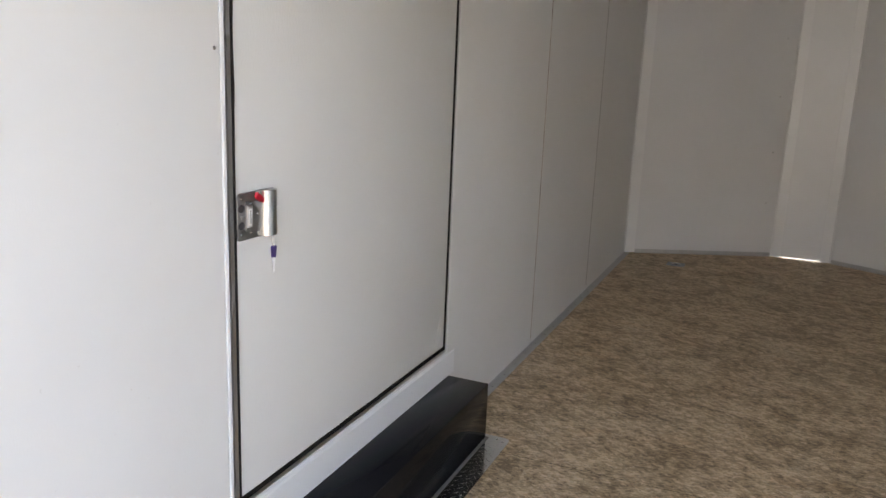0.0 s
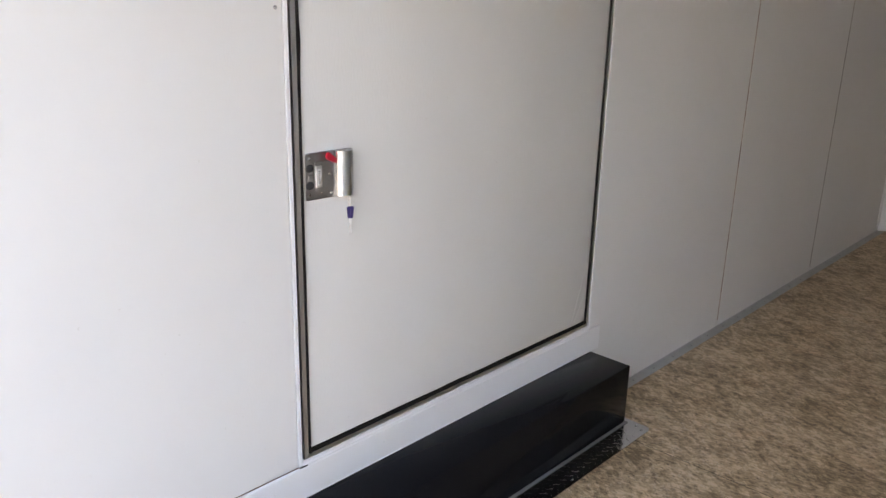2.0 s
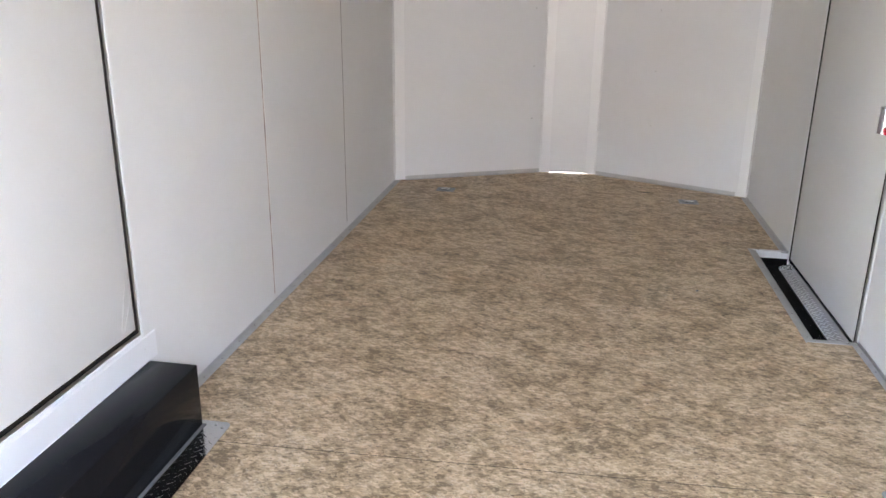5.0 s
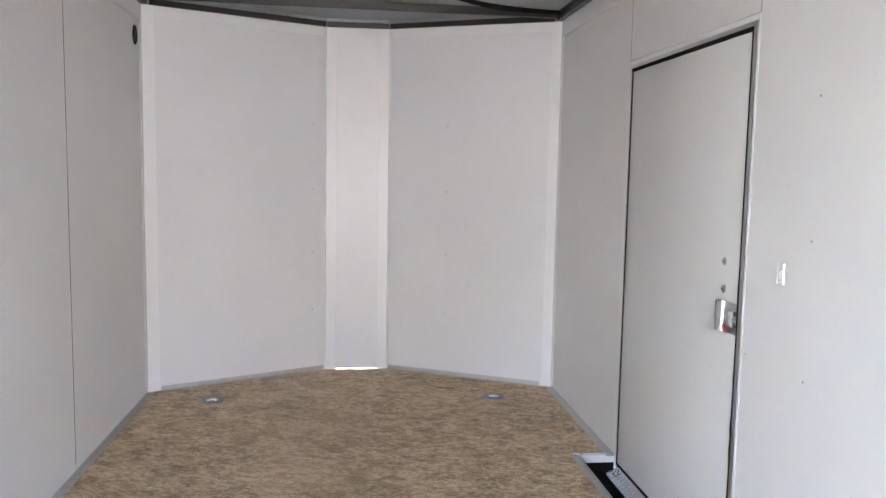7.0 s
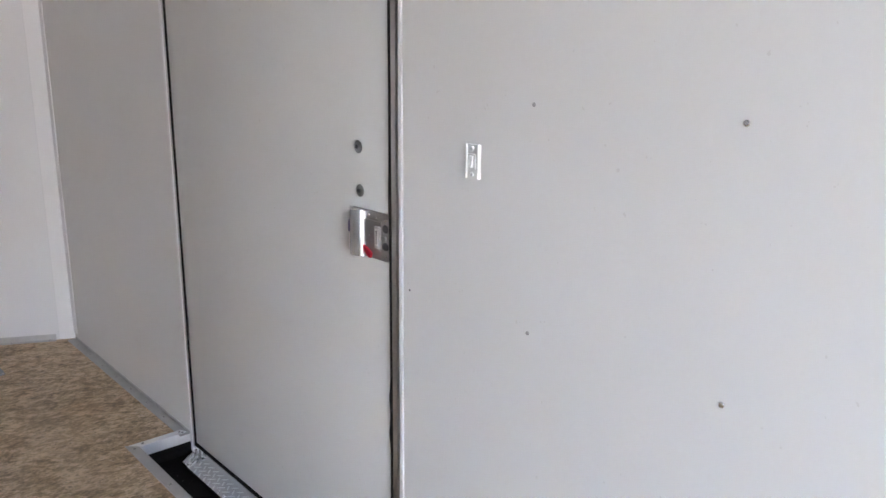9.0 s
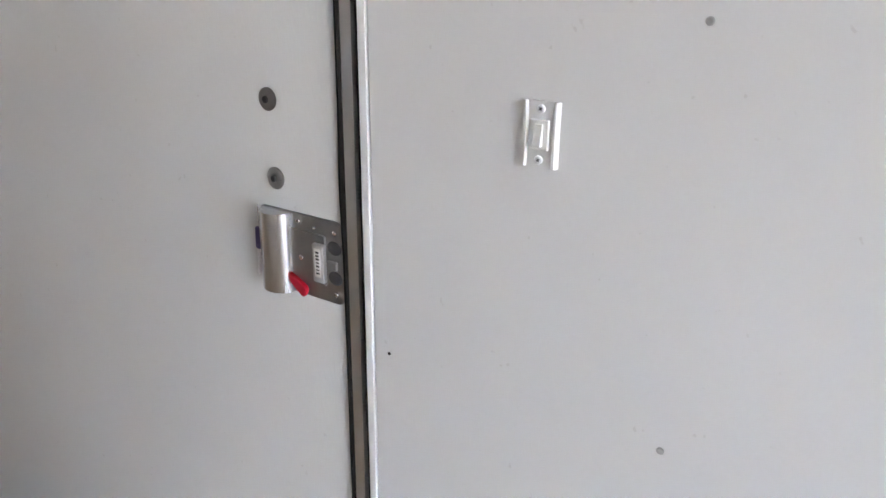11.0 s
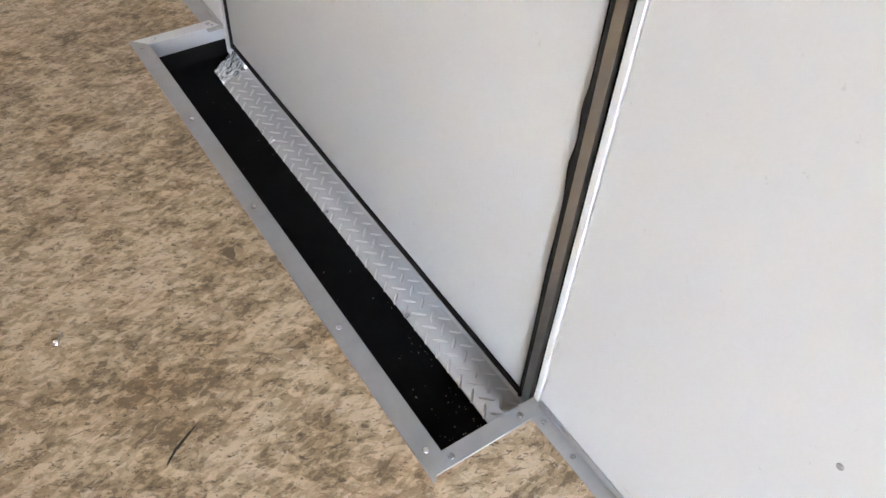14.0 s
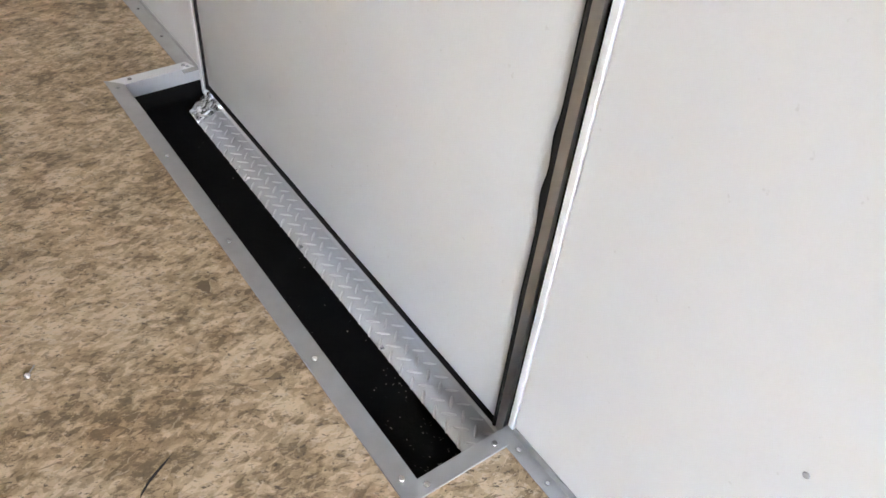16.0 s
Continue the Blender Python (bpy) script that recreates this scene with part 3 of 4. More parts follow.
def base_angle(name, p, q, screws, leg=0.019, rise=0.028):
    """A metal angle along the foot of a wall: p to q with the room on the right-hand side."""
    p, q = Vector(p), Vector(q)
    along = (q - p).normalized()
    into = Vector((along.y, -along.x))
    bm = bmesh.new()
    profile = [(0.0008, 0.0005), (leg, 0.0005), (leg, 0.002), (0.004, 0.003), (0.0026, 0.005), (0.0026, rise), (0.0008, rise)]
    rings = [[bm.verts.new((*(c + into * u), v)) for u, v in profile] for c in (p, q)]
    bm.faces.new(rings[0])
    bm.faces.new(rings[1][::-1])
    for i in range(len(profile)):
        j = (i + 1) % len(profile)
        bm.faces.new((rings[0][i], rings[0][j], rings[1][j], rings[1][i]))
    ob = structure(name, bm, angle_metal, "dull grey metal angle screwed along the foot of the wall", "baseboard")
    run = (q - p).length
    for s in screws:
        if 0 < s < run:
            c = p + along * s + into * (leg * 0.55)
            screw_part(ob, (c.x, c.y, 0.0022), (0, 0, 1), 0.0042)
    return ob


# The left angle lies flatter than the others.
every = [0.09 + 0.155 * i for i in range(60)]
base_angle("baseboard_left", (0, 1.57), (0, CORNER - 0.01), every, 0.040, 0.006)
base_angle("baseboard_nose_left", (0.07, CORNER + 0.07 * 0.45), (NOSE_L - 0.012, NOSE - 0.012 * 0.45), every)
base_angle("baseboard_nose_right", (NOSE_R + 0.012, NOSE - 0.012 * 0.45), (W - 0.07, CORNER + 0.07 * 0.45), every)
base_angle("baseboard_right_front", (W, CORNER - 0.01), (W, 3.724), every, 0.036, 0.012)
base_angle("baseboard_right_rear", (W, 2.566), (W, 1.585), [0.025] + every, 0.026, 0.016)

# ---------------------------------------------------------------- doors


def frame_ring(bm, x0, x1, outer, inner, sill=True):
    """The bars of a rectangular frame in the y-z plane, mitred; sill: with the lower one."""
    (a0, a1, b0, b1), (c0, c1, d0, d1) = outer, inner
    o, i = [(a0, b0), (a1, b0), (a1, b1), (a0, b1)], [(c0, d0), (c1, d0), (c1, d1), (c0, d1)]
    for k in range(0 if sill else 1, 4):
        j = (k + 1) % 4
        prism(bm, [o[k], o[j], i[j], i[k]], x0, x1, axes=(1, 2, 0))
    return bm


def gasket_bar(bm, x, inward, p, q, width, into, bulges=()):
    """A soft black seal from p to q (y, z), its inner edge wavy where it has slipped out."""
    p, q, into = Vector(p), Vector(q), Vector(into)
    steps = max(12, int((q - p).length / 0.012))
    rows = []
    for s in range(steps + 1):
        f = s / steps
        c = p.lerp(q, f)
        w = width * (1 + 0.10 * noise.noise(Vector((c.x * 9, c.y * 9, 3.1))))
        w += sum(h * math.exp(-(((f * (q - p).length) - at) / half) ** 2) for at, half, h in bulges)
        prof = ((0.0, -0.002), (0.0, 0.002), (0.35, 0.0045), (0.75, 0.004), (1.0, 0.001), (1.0, -0.004))
        rows.append([bm.verts.new((x + inward * h, *(c + into * w * u))) for u, h in prof])
    for a, b in zip(rows, rows[1:]):
        for k in range(len(a) - 1):
            bm.faces.new((a[k], a[k + 1], b[k + 1], b[k]))
    return bm


def trailer_door(name, x, inward, y0, y1, z0, z1, label, white_sides, steps, slip=()):
    """A flush door in its frame: white edge trim, metal frame, black seal, grained white slab."""
    door = base(name, label, "door", kind="structure", at=None)
    t0, t1, t2, t3 = steps
    def ring(d):
        return (y0 + d, y1 - d, z0 + d * 0.9, z1 - d)
    def xs(a, b):
        return min(x + inward * a, x + inward * b), max(x + inward * a, x + inward * b)
    for side in white_sides:
        ya = y0 if side == "near" else y1 - t0
        part("edge_trim", block(*xs(-T, 0.002), ya, ya + t0, (max(z0, 0.003) if side == "near" else z0) + 0.001, z1 - 0.001, bevel=0.0008), trim_white, door, "white painted edge trim")
    part("head_trim", block(*xs(-T, 0.0018), y0 + t0 + 0.0005, y1 - t0 - 0.0005, z1 - t1 - 0.0005, z1 - 0.001, bevel=0.0006), trim_white, door)
    if z0 > 0.1:
        part("sill_trim", block(*xs(-T, 0.0018), y0 + t0 + 0.0005, y1 - t0 - 0.0005, z0 + 0.0008, z0 + t1 * 0.9 - 0.0005, bevel=0.0006), trim_white, door)
    else:
        # Added behind the tread plate only to keep daylight out under the slab.
        part("daylight_stop", block(*xs(-0.0795 + 0.05, -0.085), y0 - 0.012, y1 + 0.012, -0.0776, z0 + (t3 - 0.004) * 0.9 - 0.0004), rubber, door, "added dark block that stops daylight leaking in under the door")
    part("frame_backing", frame_ring(bmesh.new(), *xs(-0.03, -0.006), ring(0.0005), ring(t3 - 0.002), z0 > 0.1), rubber, door, "black gap behind the frame")
    part("frame", frame_ring(bmesh.new(), *xs(-0.028, 0.0015), ring(t1), ring(t2), z0 > 0.1), aluminium, door, "brushed aluminium door frame")
    bm = bmesh.new()
    a0, a1, b0, b1 = ring(t2 + 0.0005)
    gasket_bar(bm, x, inward, (a0, b0), (a0, b1), t3 - t2, (1, 0), slip)
    gasket_bar(bm, x, inward, (a1, b0), (a1, b1), t3 - t2, (-1, 0))
    gasket_bar(bm, x, inward, (a0, b0), (a1, b0), t3 - t2 + 0.006, (0, 1))
    gasket_bar(bm, x, inward, (a0, b1), (a1, b1), t3 - t2 + 0.009, (0, -1))
    part("seal", bm, rubber, door, "black rubber seal", smooth=True)
    a0, a1, b0, b1 = ring(t3 - 0.004)
    part("slab", block(*xs(-0.04, -0.001), a0, a1, b0, b1, bevel=0.006, segments=3), door_white, door, smooth=True)
    return door


door_1 = trailer_door("door_1", 0.0, 1, L_OUT0, L_OUT1, L_Z0, L_Z1, "closed white grained flush door above the wheel box", ("near", "far"), (0.0105, 0.0165, 0.0290, 0.0360), ((0.95, 0.05, 0.004), (1.12, 0.04, 0.003)))
door_2 = trailer_door("door_2", W, -1, R_OUT0, R_OUT1, R_Z0, R_Z1, "closed white grained entry door beside the step well", ("near", "far"), (0.0110, 0.0195, 0.0345, 0.0415),
                      ((0.465, 0.030, 0.006), (0.545, 0.026, 0.005), (0.30, 0.05, 0.002), (1.0, 0.05, 0.003)))
# Creases in the skin of the near door's lower corner.
for shift, rise in ((0.0, 0.16), (0.017, 0.10)):
    bm = bmesh.new()
    tube(bm, [(-0.0053 + 0.0008 * math.sin(math.pi * f), 1.392 + shift + 0.035 * f + 0.02 * f * f, 0.352 + rise * f ** 1.5) for f in [i / 12 for i in range(13)]], 0.0048, 12)
    part("crease", bm, door_white, door_1, "creased skin", smooth=True)
for z in (1.058, 0.964):
    bm = dome(bmesh.new(), 0.0138, 0.0030, 24, False)
    bm.transform(Matrix.Translation((W - 0.0005, 2.721 if z > 1.0 else 2.716, z)) @ pose(0, 0, 0, 0, -90, 0))
    w = part("bolt", bm, lock_steel, door_2, "flat steel bolt head", smooth=True)
    screw_part(w, (W - 0.004, 2.721 if z > 1.0 else 2.716, z), (-1, 0, 0), 0.0045, dark_steel, "drive")

# ---------------------------------------------------------------- step well
bm = bmesh.new()
box(bm, WELL_X0 - 0.02, W + 0.03, WELL_Y0 - 0.02, WELL_Y1 + 0.02, -0.20, -0.078)
box(bm, WELL_X0 - 0.012, WELL_X0 - 0.001, WELL_Y0 - 0.012, WELL_Y1 + 0.012, -0.0779, -0.031)
box(bm, WELL_X0, W + 0.01, WELL_Y1 + 0.0005, WELL_Y1 + 0.012, -0.0779, -0.031)
box(bm, WELL_X0, W + 0.01, WELL_Y0 - 0.012, WELL_Y0 - 0.0005, -0.0779, -0.031)
step_well = base("step_well", "black sunken step well with a tread plate and metal edging", "step well")
part("pan", bm, black_pan, step_well, "black coated pan")


def edging(name, p, q, into, drop, screws, wide=0.035):
    """An angle round the well: a flange on the floor and a lip down its side."""
    p, q, into = Vector(p), Vector(q), Vector(into)
    along = (q - p).normalized()
    bm = bmesh.new()
    prof = [(0.0, 0.003), (0.001 - wide, 0.0026), (-wide, 0.0008), (-0.003, 0.0004), (-0.003, -drop), (0.0, -drop)]
    a = [bm.verts.new((*(p + into * u + along * (u if u < 0 else 0)), h)) for u, h in prof]
    b = [bm.verts.new((*(q + into * u - along * (u if u < 0 else 0)), h)) for u, h in prof]
    bm.faces.new(a)
    bm.faces.new(b[::-1])
    for i in range(len(prof)):
        j = (i + 1) % len(prof)
        bm.faces.new((a[i], a[j], b[j], b[i]))
    bm.normal_update()
    # The far edging, with the deepest lip, takes the metal coloured as lit.
    e = part(name, bm, lit_aluminium if drop > 0.034 else angle_metal, step_well, "grey metal edging")
    for s in screws:
        c = p + along * s + into * (-0.52 * wide)
        screw_part(e, (c.x, c.y, 0.0027), (0, 0, 1), 0.0052)
    return e


edging("edging", (WELL_X0 + 0.002, WELL_Y0 - 0.001), (WELL_X0 + 0.002, WELL_Y1 + 0.001), (1, 0), 0.032, (0.014, 0.265, 0.580, 0.869, 1.153))
edging("edging", (WELL_X0 + 0.001, WELL_Y1 - 0.001), (W + 0.010, WELL_Y1 - 0.001), (0, -1), 0.0345, (0.017, 0.142), 0.031)
edging("edging", (WELL_X0 + 0.001, WELL_Y0 + 0.001), (W - 0.001, WELL_Y0 + 0.001), (0, 1), 0.032, (0.008, 0.130), 0.028)


def lugs(bm, x0, x1, y0, y1, z, pitch, half, height=0.0018, first=0):
    """Raised bars of a tread plate: columns half a pitch apart, leaning to and fro by turns."""
    row, x = first, x0
    while x <= x1:
        y = y0 + (pitch / 2 if row % 2 else 0)
        turn = radians(-42 if row % 2 else 48)
        c, s = math.cos(turn), math.sin(turn)
        while y <= y1:
            rings = []
            for wide, long, h in ((1.0, 1.0, 0.0), (0.55, 0.82, 0.75), (0.16, 0.62, 1.0)):
                ring = []
                for i in range(8):
                    a = 2 * math.pi * i / 8
                    u, v = half * long * math.cos(a), half * 0.22 * wide * math.sin(a)
                    ring.append(bm.verts.new((x + c * u - s * v, y + s * u + c * v, z + height * h)))
                rings.append(ring)
            for low, top in zip(rings, rings[1:]):
                for i in range(8):
                    j = (i + 1) % 8
                    bm.faces.new((low[i], low[j], top[j], top[i]))
            bm.faces.new(rings[-1])
            y += pitch
        x += pitch / 2
        row += 1
    return bm


bm = bmesh.new()
profile = [(2.3915, -0.0624), (2.391, -0.0608), (2.393, -0.060), (2.402, -0.060), (2.411, -0.060), (2.420, -0.060), (2.429, -0.060), (2.438, -0.060), (2.447, -0.0598), (2.456, -0.0585), (2.464, -0.054), (2.468, -0.046),
           (2.471, -0.032), (2.474, -0.032), (2.474, -0.0625), (2.44, -0.0625), (2.41, -0.0625)]
TOPS = range(1, 13)
rows = []
crush = random.Random(3)
for s in range(65):
    row = []
    for k, (px, pz) in enumerate(profile):
        torn_end = 3.664 + 0.80 * (px - 2.391) + 0.006 * math.sin(px * 700)
        f = max(0.0, (s - 30) / 34)
        y = 2.586 + 1.004 * s / 30 if s < 31 else 3.590 + f * (torn_end - 3.590)
        crease = noise.noise(Vector((px * 80, y * 75, 1.7))) + 0.6 * noise.noise(Vector((px * 210, y * 190, 5.1)))
        bent = f * f if k in TOPS else 0.0
        near = max(0.0, 1 - abs(y - 2.66) / 0.10) if 7 <= k < 13 else 0.0
        dz = bent * (0.012 * crease + 0.010 * max(0.0, f - 0.5)) + 0.0015 * near * crease
        row.append(bm.verts.new((px + bent * 0.003 * crush.uniform(-1, 1) - 0.004 * near * abs(crease), y + bent * 0.002 * crush.uniform(-1, 1), pz + dz)))
    rows.append(row)
for a, b in zip(rows, rows[1:]):
    for k in range(len(profile)):
        j = (k + 1) % len(profile)
        bm.faces.new((a[k], a[j], b[j], b[k]))
bm.faces.new(rows[0])
bm.faces.new(rows[-1][::-1])
bmesh.ops.recalc_face_normals(bm, faces=bm.faces)
plate = part("tread_plate", bm, tread_metal, step_well, "bright diamond tread plate")
plate.data.materials.append(crumpled_metal)
for face in plate.data.polygons:
    face.material_index = int(face.center.y > 3.612 + 0.4 * (face.center.x - 2.39))
# Added bar: its black replaces the pan's reflection in the plate's front face.
part("dark_edge", block(2.398, 2.473, 2.586, 3.655, -0.0779, -0.0628), black_pan, step_well, "added black bar for the dark reflection on the tread plate's front edge")
part("tread_pattern", lugs(bmesh.new(), 2.3985, 2.462, 2.596, 3.635, -0.0601, 0.0329, 0.0142, 0.0018), lug_metal, plate)
for y in (2.850, 3.141, 3.418):
    screw_part(plate, (2.3965, y, -0.060), (0, 0, 1), 0.0045)
bm = bmesh.new()
rng = random.Random(5)
for i in range(110):
    near = rng.random() < 0.7
    y = 2.60 + (rng.random() ** 2.2) * (0.22 if near else 1.1)
    x = 2.389 - (rng.random() ** 2.2) * 0.10
    r = rng.uniform(0.0002, 0.0006)
    box(bm, x - r, x + r * rng.uniform(0.8, 1.8), y - r, y + r * rng.uniform(0.8, 2.2), -0.0779, -0.0779 + r)
tagged(link("sawdust", bm, sealant), "pale wood crumbs in the step well", "debris", kind="stuff")

# ---------------------------------------------------------------- wheel boxes


def wheel_box(flip):
    """A gloss black box over the wheels, standing on a tread plate with screws. flip: 1 by the left wall, -1 by the right one."""
    x0 = 0.0 if flip > 0 else W
    box_ob = base("wheel_box", "gloss black painted wheel box against the wall", "wheel box", "wheel boxes", at=pose(x0, 0, 0))
    def span(a, b):
        return min(flip * a, flip * b), max(flip * a, flip * b)
    part("body", block(*span(0.005, 0.164), -0.79, 1.517, 0.0035, 0.2140, bevel=0.0025, segments=2), black_gloss, box_ob, smooth=True)
    p = part("floor_plate", prism(bmesh.new(), rounded(*span(0.004, 0.254), -0.82, 1.541, 0.022), 0.0004, 0.003), tread_polished, box_ob, "bright diamond tread plate under the box")
    bm = bmesh.new()
    lugs(bm, 0.186, 0.240, -0.80, 1.48, 0.003, 0.0329, 0.0132, 0.0004)
    if flip < 0:
        bm.transform(Matrix.Diagonal((-1, 1, 1, 1)))
    part("tread_pattern", bm, tread_polished, p)
    bm = bmesh.new()
    box(bm, *span(0.164, 0.176), -0.79, 1.519, 0.003, 0.0055, bevel=0.001)
    part("sealant", bm, bead_grey, box_ob, "dull grey bead of sealant along the foot")
    for a, y in ((0.208, 1.521), (0.234, 1.508), (0.238, 1.098), (0.236, 0.69), (0.236, 0.28)):
        screw_part(p, (flip * a, y, 0.003), (0, 0, 1), 0.0048)
    return box_ob


wheel_box(1)
wheel_box(-1)

# ---------------------------------------------------------------- locks and keys


def lock_at(m):
    """A flush door lock. x runs from the jamb to the grip, y into the room, the lever is at low z."""
    lock = base("door_lock", "stainless steel flush door lock with a red release lever", "lock", "door locks", at=m)
    PW, PH = 0.135, 0.104
    bm = bmesh.new()
    prism(bm, rounded(0, PW, 0, PH, 0.010), 0.0003, 0.0028, axes=(0, 2, 1))
    bmesh.ops.bevel(bm, geom=[e for e in bm.edges if abs(e.verts[0].co.y - e.verts[1].co.y) < 1e-6 and e.verts[0].co.y > 0.002], offset=0.0007, segments=1, affect="EDGES")
    body = part("plate", bm, lock_steel, lock, smooth=True)
    # The grip: a swelling rolled out of the plate.
    bm = bmesh.new()
    prof = [(0.079 + 0.047 * (0.5 - 0.5 * math.cos(math.pi * i / 12)), 0.0026 + 0.0225 * math.sin(math.pi * i / 12) ** 0.85) for i in range(13)]
    rows = []
    for z in (0.0012, 0.006, PH - 0.006, PH - 0.0012):
        rows.append([bm.verts.new((u, h, z)) for u, h in prof])
    for a, b in zip(rows, rows[1:]):
        for k in range(len(prof) - 1):
            bm.faces.new((a[k], a[k + 1], b[k + 1], b[k]))
    for row in (rows[0], rows[-1]):
        bm.faces.new(row)
    part("grip", bm, grip_steel, body, "polished rolled grip", smooth=True)
    bm = bmesh.new()
    prism(bm, rounded(0.026, 0.082, 0.020, 0.084, 0.004), 0.0028, 0.0062, axes=(0, 2, 1))
    part("cover", bm, lock_steel, body)
    part("slide", block(0.022, 0.040, 0.0062, 0.0130, 0.027, 0.075, bevel=0.0012), aluminium, body, "bright slide block")
    part("sticker", block(0.0260, 0.0360, 0.0130, 0.0133, 0.034, 0.070), paper, body, "white code sticker")
    bm = bmesh.new()
    for z0, z1 in ((0.0380, 0.0400), (0.0425, 0.0440), (0.0468, 0.0490), (0.0515, 0.0530), (0.0555, 0.0580), (0.0598, 0.0622), (0.0640, 0.0665)):
        box(bm, 0.0285, 0.0335, 0.0133, 0.0135, z0, z1)
    part("code_bars", bm, ink, body)
    # Low dark swellings: the shade of two pressed dimples, given by colour.
    for z in (0.026, 0.064):
        bm = bmesh.new()
        made = bmesh.ops.create_uvsphere(bm, u_segments=16, v_segments=8, radius=1.0)["verts"]
        for v in made:
            v.co = Vector((0.013 + 0.011 * v.co.x, 0.0029 + 0.0016 * v.co.y, z + 0.007 + 0.009 * v.co.z))
        part("hollow", bm, dark_steel, body, "pressed hollow, its shade put in as dark steel", smooth=True)
    part("tongue", block(0.004, 0.020, 0.0062, 0.0100, 0.046, 0.057, bevel=0.0015), lock_steel, body)
    bm = bmesh.new()
    prism(bm, [(0.052, 0.012), (0.055, 0.003), (0.059, 0.001), (0.069, 0.008), (0.079, 0.017), (0.080, 0.028), (0.066, 0.022), (0.055, 0.016)], 0.0065, 0.0135, axes=(0, 2, 1))
    bmesh.ops.bevel(bm, geom=list(bm.edges), offset=0.0012, segments=2, affect="EDGES")
    part("lever", bm, red_plastic, body, "red plastic release lever", smooth=True)
    for a, z, h, r in ((0.012, 0.012, 0.0028, 0.0032), (0.012, 0.090, 0.0028, 0.0032), (0.129, 0.010, 0.0028, 0.0028), (0.129, 0.094, 0.0028, 0.0028),
                       (0.070, 0.094, 0.0028, 0.0030), (0.044, 0.090, 0.0028, 0.0026), (0.064, 0.050, 0.0062, 0.0032), (0.040, 0.026, 0.0062, 0.0020)):
        screw_part(body, (a, h, z), (0, 1, 0), r)
    return lock



lock_at(Matrix(((0, 1, 0, 0.0), (1, 0, 0, 0.320), (0, 0, -1, 1.0475), (0, 0, 0, 1))))
lock_at(Matrix(((0, -1, 0, W), (1, 0, 0, 2.612), (0, 0, 1, 0.8230), (0, 0, 0, 1))))


def key_set(m, lean):
    """Two small keys with purple heads on a wire loop. x out from the wall, z up, the loop's top at the origin."""
    keys = base("key_set", "two small steel keys with purple plastic heads", "keys", "keys on the locks", at=m)
    bm = tube(bmesh.new(), [(0.002 + 0.001 * math.sin(a), 0.0022 * math.sin(a), -0.016 - 0.017 * math.cos(a + math.pi)) for a in [2 * math.pi * i / 20 for i in range(21)]], 0.0007, 6)
    part("loop", bm, zinc, keys)
    for k, (dx, turn) in enumerate(((0.0015, lean), (0.0045, -lean))):
        key = base("key", "", "")
        key.parent = keys
        key.matrix_basis = pose(dx, (0.0042 if k else -0.0042) * lean / 7, -0.030, turn, 0, 0)
        bm = bmesh.new()
        prism(bm, rounded(-0.0048, 0.0048, -0.026, 0.002, 0.003), 0.0, 0.0026, axes=(1, 2, 0))
        bmesh.ops.bevel(bm, geom=list(bm.edges), offset=0.0006, segments=1, affect="EDGES")
        part("head", bm, purple_plastic, key, "purple plastic head", smooth=True)
        bm = bmesh.new()
        prism(bm, [(-0.0024, -0.025), (-0.0024, -0.058), (-0.001, -0.062), (0.001, -0.061), (0.0024, -0.057), (0.0014, -0.053), (0.0024, -0.049), (0.0014, -0.045), (0.0024, -0.040), (0.0024, -0.025)], 0.0007, 0.0019, axes=(1, 2, 0))
        part("blade", bm, bright_nickel, key, "steel blade")
    return keys


key_set(pose(0.003, 0.441, 0.9425), 7)
key_set(pose(W - 0.003, 2.7465, 0.9255, 0, 0, 180), 3)

# ---------------------------------------------------------------- light switch
switch = base("light_switch", "small white plastic rocker light switch on the wall", "light switch", at=Matrix(((0, -1, 0, W), (1, 0, 0, 2.365), (0, 0, 1, 1.0635), (0, 0, 0, 1))) @ Matrix.Scale(0.92, 4))
bm = bmesh.new()
rows = []
for i in range(9):
    z = -0.0335 + 0.067 * i / 8
    waist = 0.0007 * math.cos(math.pi * (i / 8 - 0.5))
    h = 0.0205 - waist * 0.5
    lip = 0.0065
    prof = [(-h, 0.0002), (-h + 0.0025, 0.0062), (-h + lip - 0.002 + waist, 0.0062), (-h + lip + waist, 0.0036), (h - lip - waist, 0.0036), (h - lip + 0.002 - waist, 0.0062), (h - 0.0025, 0.0062), (h, 0.0002)]
    rows.append([bm.verts.new((u, v, z)) for u, v in prof])
for a, b in zip(rows, rows[1:]):
    for k in range(7):
        bm.faces.new((a[k], a[k + 1], b[k + 1], b[k]))
for row in (rows[0], rows[-1]):
    bm.faces.new(row)
plate = part("cover_plate", bm, white_plastic, switch)
part("surround", block(-0.0105, 0.0105, 0.0036, 0.0066, -0.0155, 0.0155, bevel=0.0010), white_plastic, plate)
bm = bmesh.new()
prism(bm, [(-0.0115, 0.0066), (0.0115, 0.0066), (0.0112, 0.0085), (0.002, 0.0095), (-0.0112, 0.0125)], -0.0048, 0.0048, axes=(2, 1, 0))
bmesh.ops.bevel(bm, geom=list(bm.edges), offset=0.0007, segments=1, affect="EDGES")
part("rocker", bm, white_plastic, plate)
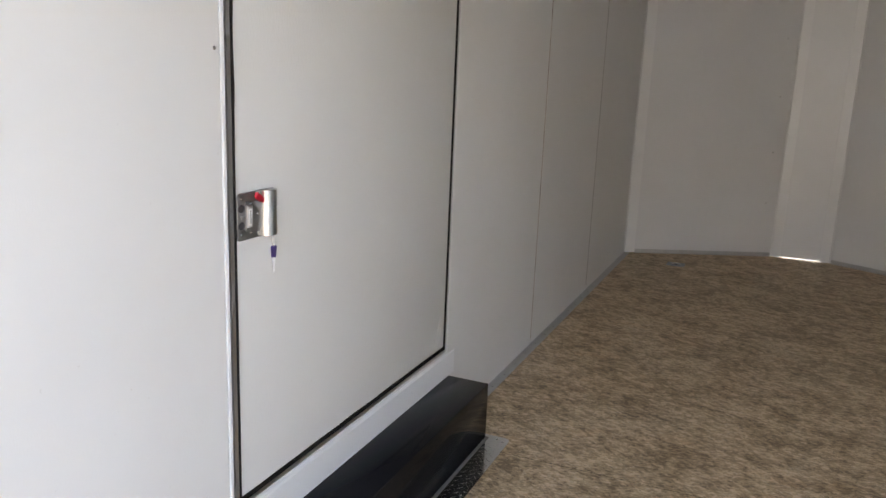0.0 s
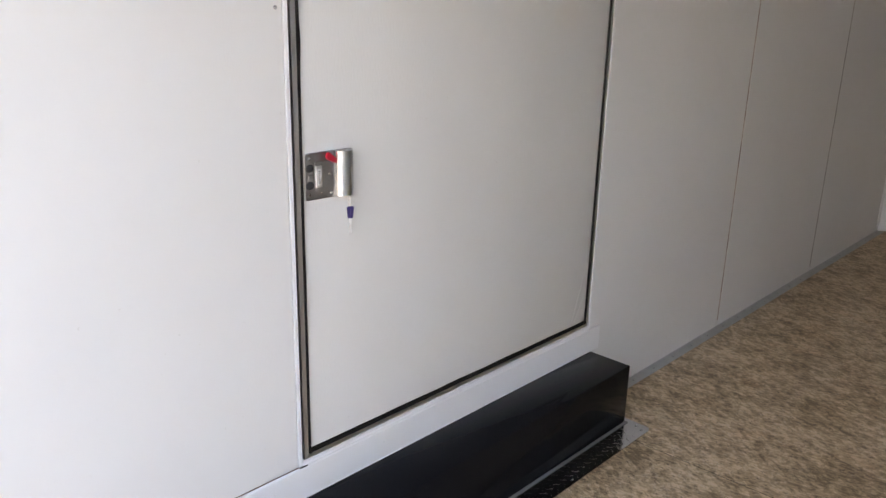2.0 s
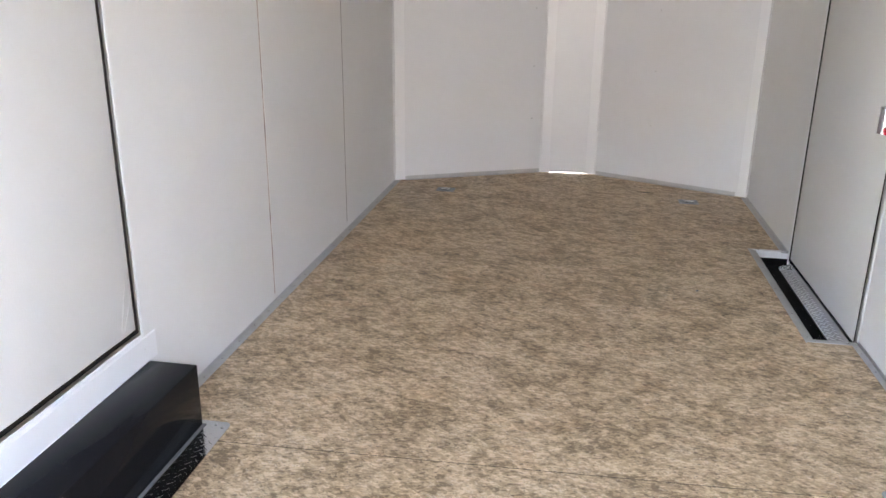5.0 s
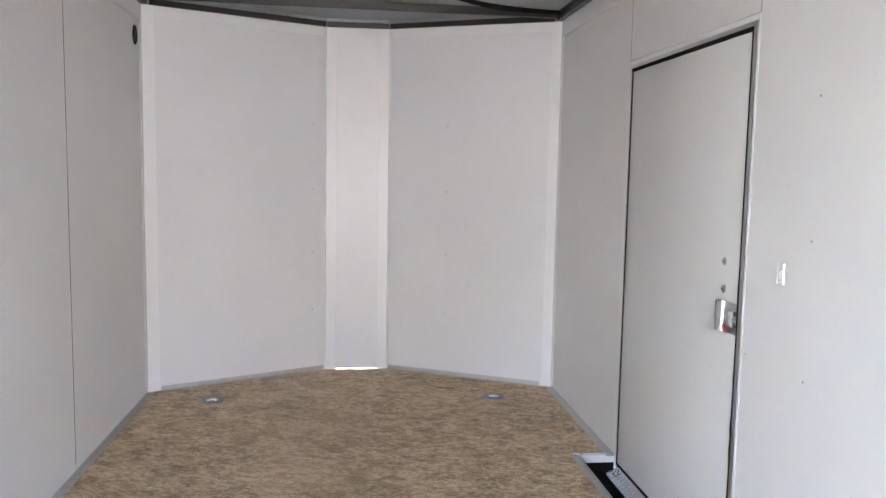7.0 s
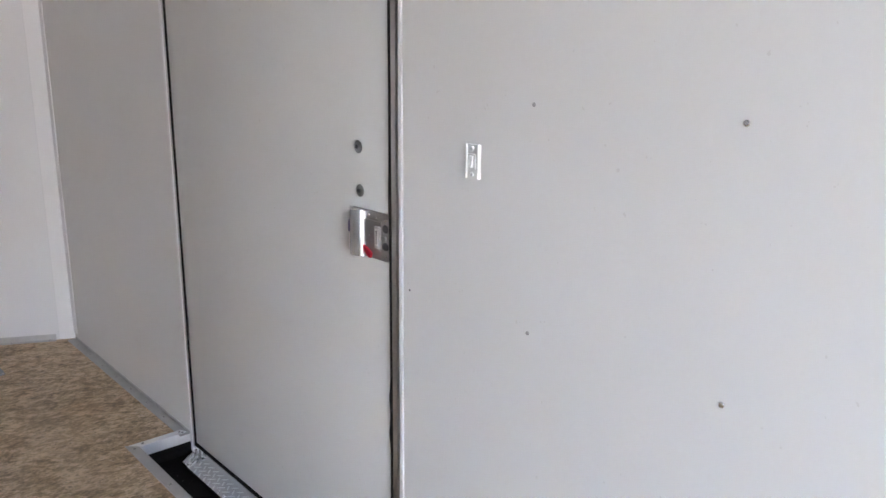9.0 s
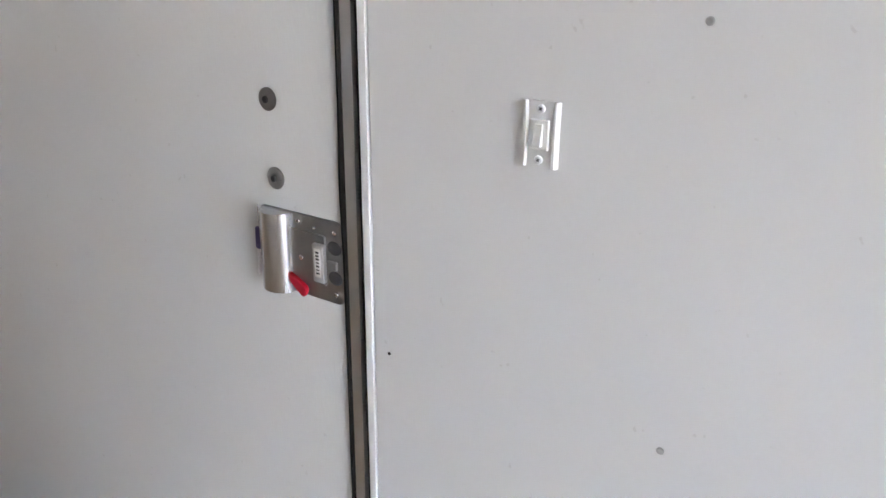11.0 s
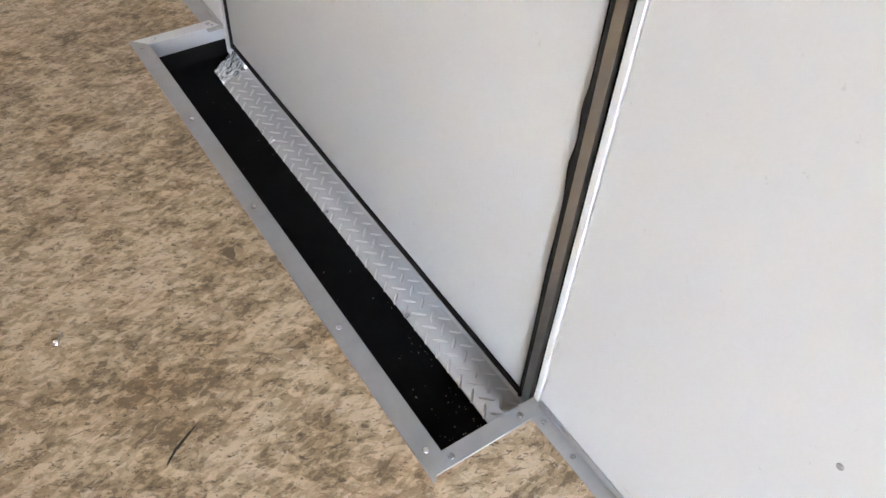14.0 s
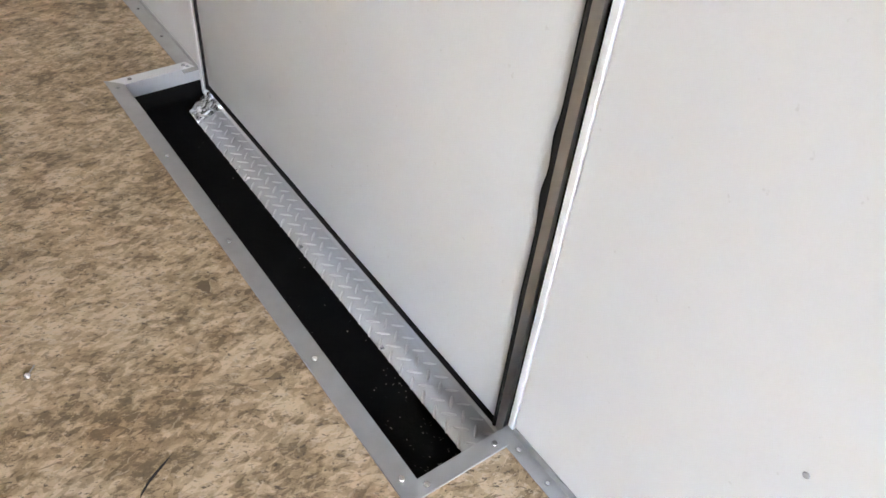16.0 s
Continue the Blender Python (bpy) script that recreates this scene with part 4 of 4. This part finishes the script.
for z in (-0.0258, 0.0258):
    head = screw_part(plate, (0, 0.0036, z), (0, 1, 0), 0.0046, trim_white)
    for a in (35, 125):
        bm = block(-0.0024, 0.0024, 0.0, 0.0022, -0.0005, 0.0005)
        bm.transform(Matrix.Translation((0, 0.0038, z)) @ pose(0, 0, 0, 0, a, 0))
        part("cross_slot", bm, dark_steel, plate)

# ---------------------------------------------------------------- tie-down rings


def tie_down(x, y):
    """A recessed floor ring: a flanged pan, its hollow, a saddle and a D-ring folded down."""
    ring_ob = base("tie_down_ring", "zinc-plated recessed tie-down ring let into the floor", "tie-down ring", "tie-down rings", at=pose(x, y, 0))
    bm = bmesh.new()
    outer, inner = rounded(-0.062, 0.062, -0.055, 0.055, 0.010), rounded(-0.045, 0.045, -0.038, 0.038, 0.012)
    deep = rounded(-0.036, 0.036, -0.030, 0.030, 0.010)
    rings = [[bm.verts.new((*p, h)) for p in line] for line, h in ((outer, 0.0004), (outer, 0.0026), (inner, 0.0030), (deep, 0.0010))]
    for a, b in zip(rings, rings[1:]):
        for i in range(len(a)):
            j = (i + 1) % len(a)
            bm.faces.new((a[i], a[j], b[j], b[i]))
    bm.faces.new(rings[-1])
    pan = part("pan", bm, zinc_plate, ring_ob)
    d = [(-0.026, 0.004), (0.026, 0.004), (0.028, -0.004), (0.022, -0.018), (0.010, -0.026), (-0.010, -0.026), (-0.022, -0.018), (-0.028, -0.004), (-0.026, 0.004)]
    part("ring", tube(bmesh.new(), [(u, v, 0.0065) for u, v in d], 0.0045, 8), zinc, ring_ob, "bright steel ring", smooth=True)
    part("saddle", block(-0.018, 0.018, -0.004, 0.012, 0.001, 0.013, bevel=0.004, segments=2), zinc, ring_ob, "bright steel saddle", smooth=True)
    for a in (-1, 1):
        for b in (-1, 1):
            screw_part(pan, (a * 0.053, b * 0.046, 0.0027), (0, 0, 1), 0.0045)
    return ring_ob


tie_down(0.410, 4.730)
tie_down(2.046, 4.730)

# ---------------------------------------------------------------- small marks and leavings on the floor
bm = bmesh.new()
prism(bm, [(1.727, 4.934), (1.765, 4.929), (1.836, 4.923), (1.838, 4.935), (1.79, 4.942), (1.729, 4.946)], 0.0004, 0.0016)
tagged(link("floor_slot", bm, hollow), "short dark slit cut in the floor vinyl", "slit")
bm = bmesh.new()
blot = random.Random(11)
prism(bm, [(2.183 + (0.010 + blot.uniform(-0.003, 0.003)) * math.cos(2 * math.pi * i / 18), 3.083 + (0.0145 + blot.uniform(-0.004, 0.004)) * math.sin(2 * math.pi * i / 18)) for i in range(18)], 0.0002, 0.0005)
tagged(link("floor_stain", bm, stain), "small round brown stain on the floor vinyl", "stain")
bm = bmesh.new()
prism(bm, [(1.954, 2.764), (1.973, 2.7795), (1.996, 2.7925), (2.016, 2.806), (1.994, 2.796), (1.973, 2.784), (1.957, 2.7705)], 0.0002, 0.0006)
tagged(link("floor_cut", bm, hollow), "thin dark cut in the floor vinyl", "cut")
loose = base("loose_screw", "bright loose screw lying on the floor", "screw", at=pose(1.887, 3.041, 0.0060, 0, 0, 141))
bm = dome(bmesh.new(), 0.0056, 0.0028, 16)
bm.transform(pose(0, 0, 0, -38, 0, 0))
part("head", bm, zinc, loose, smooth=True)
part("shank", tube(bmesh.new(), [(0, -0.001, 0.0), (0, -0.020, -0.0030), (0, -0.023, -0.0034)], 0.0016, 8), zinc, loose, smooth=True)
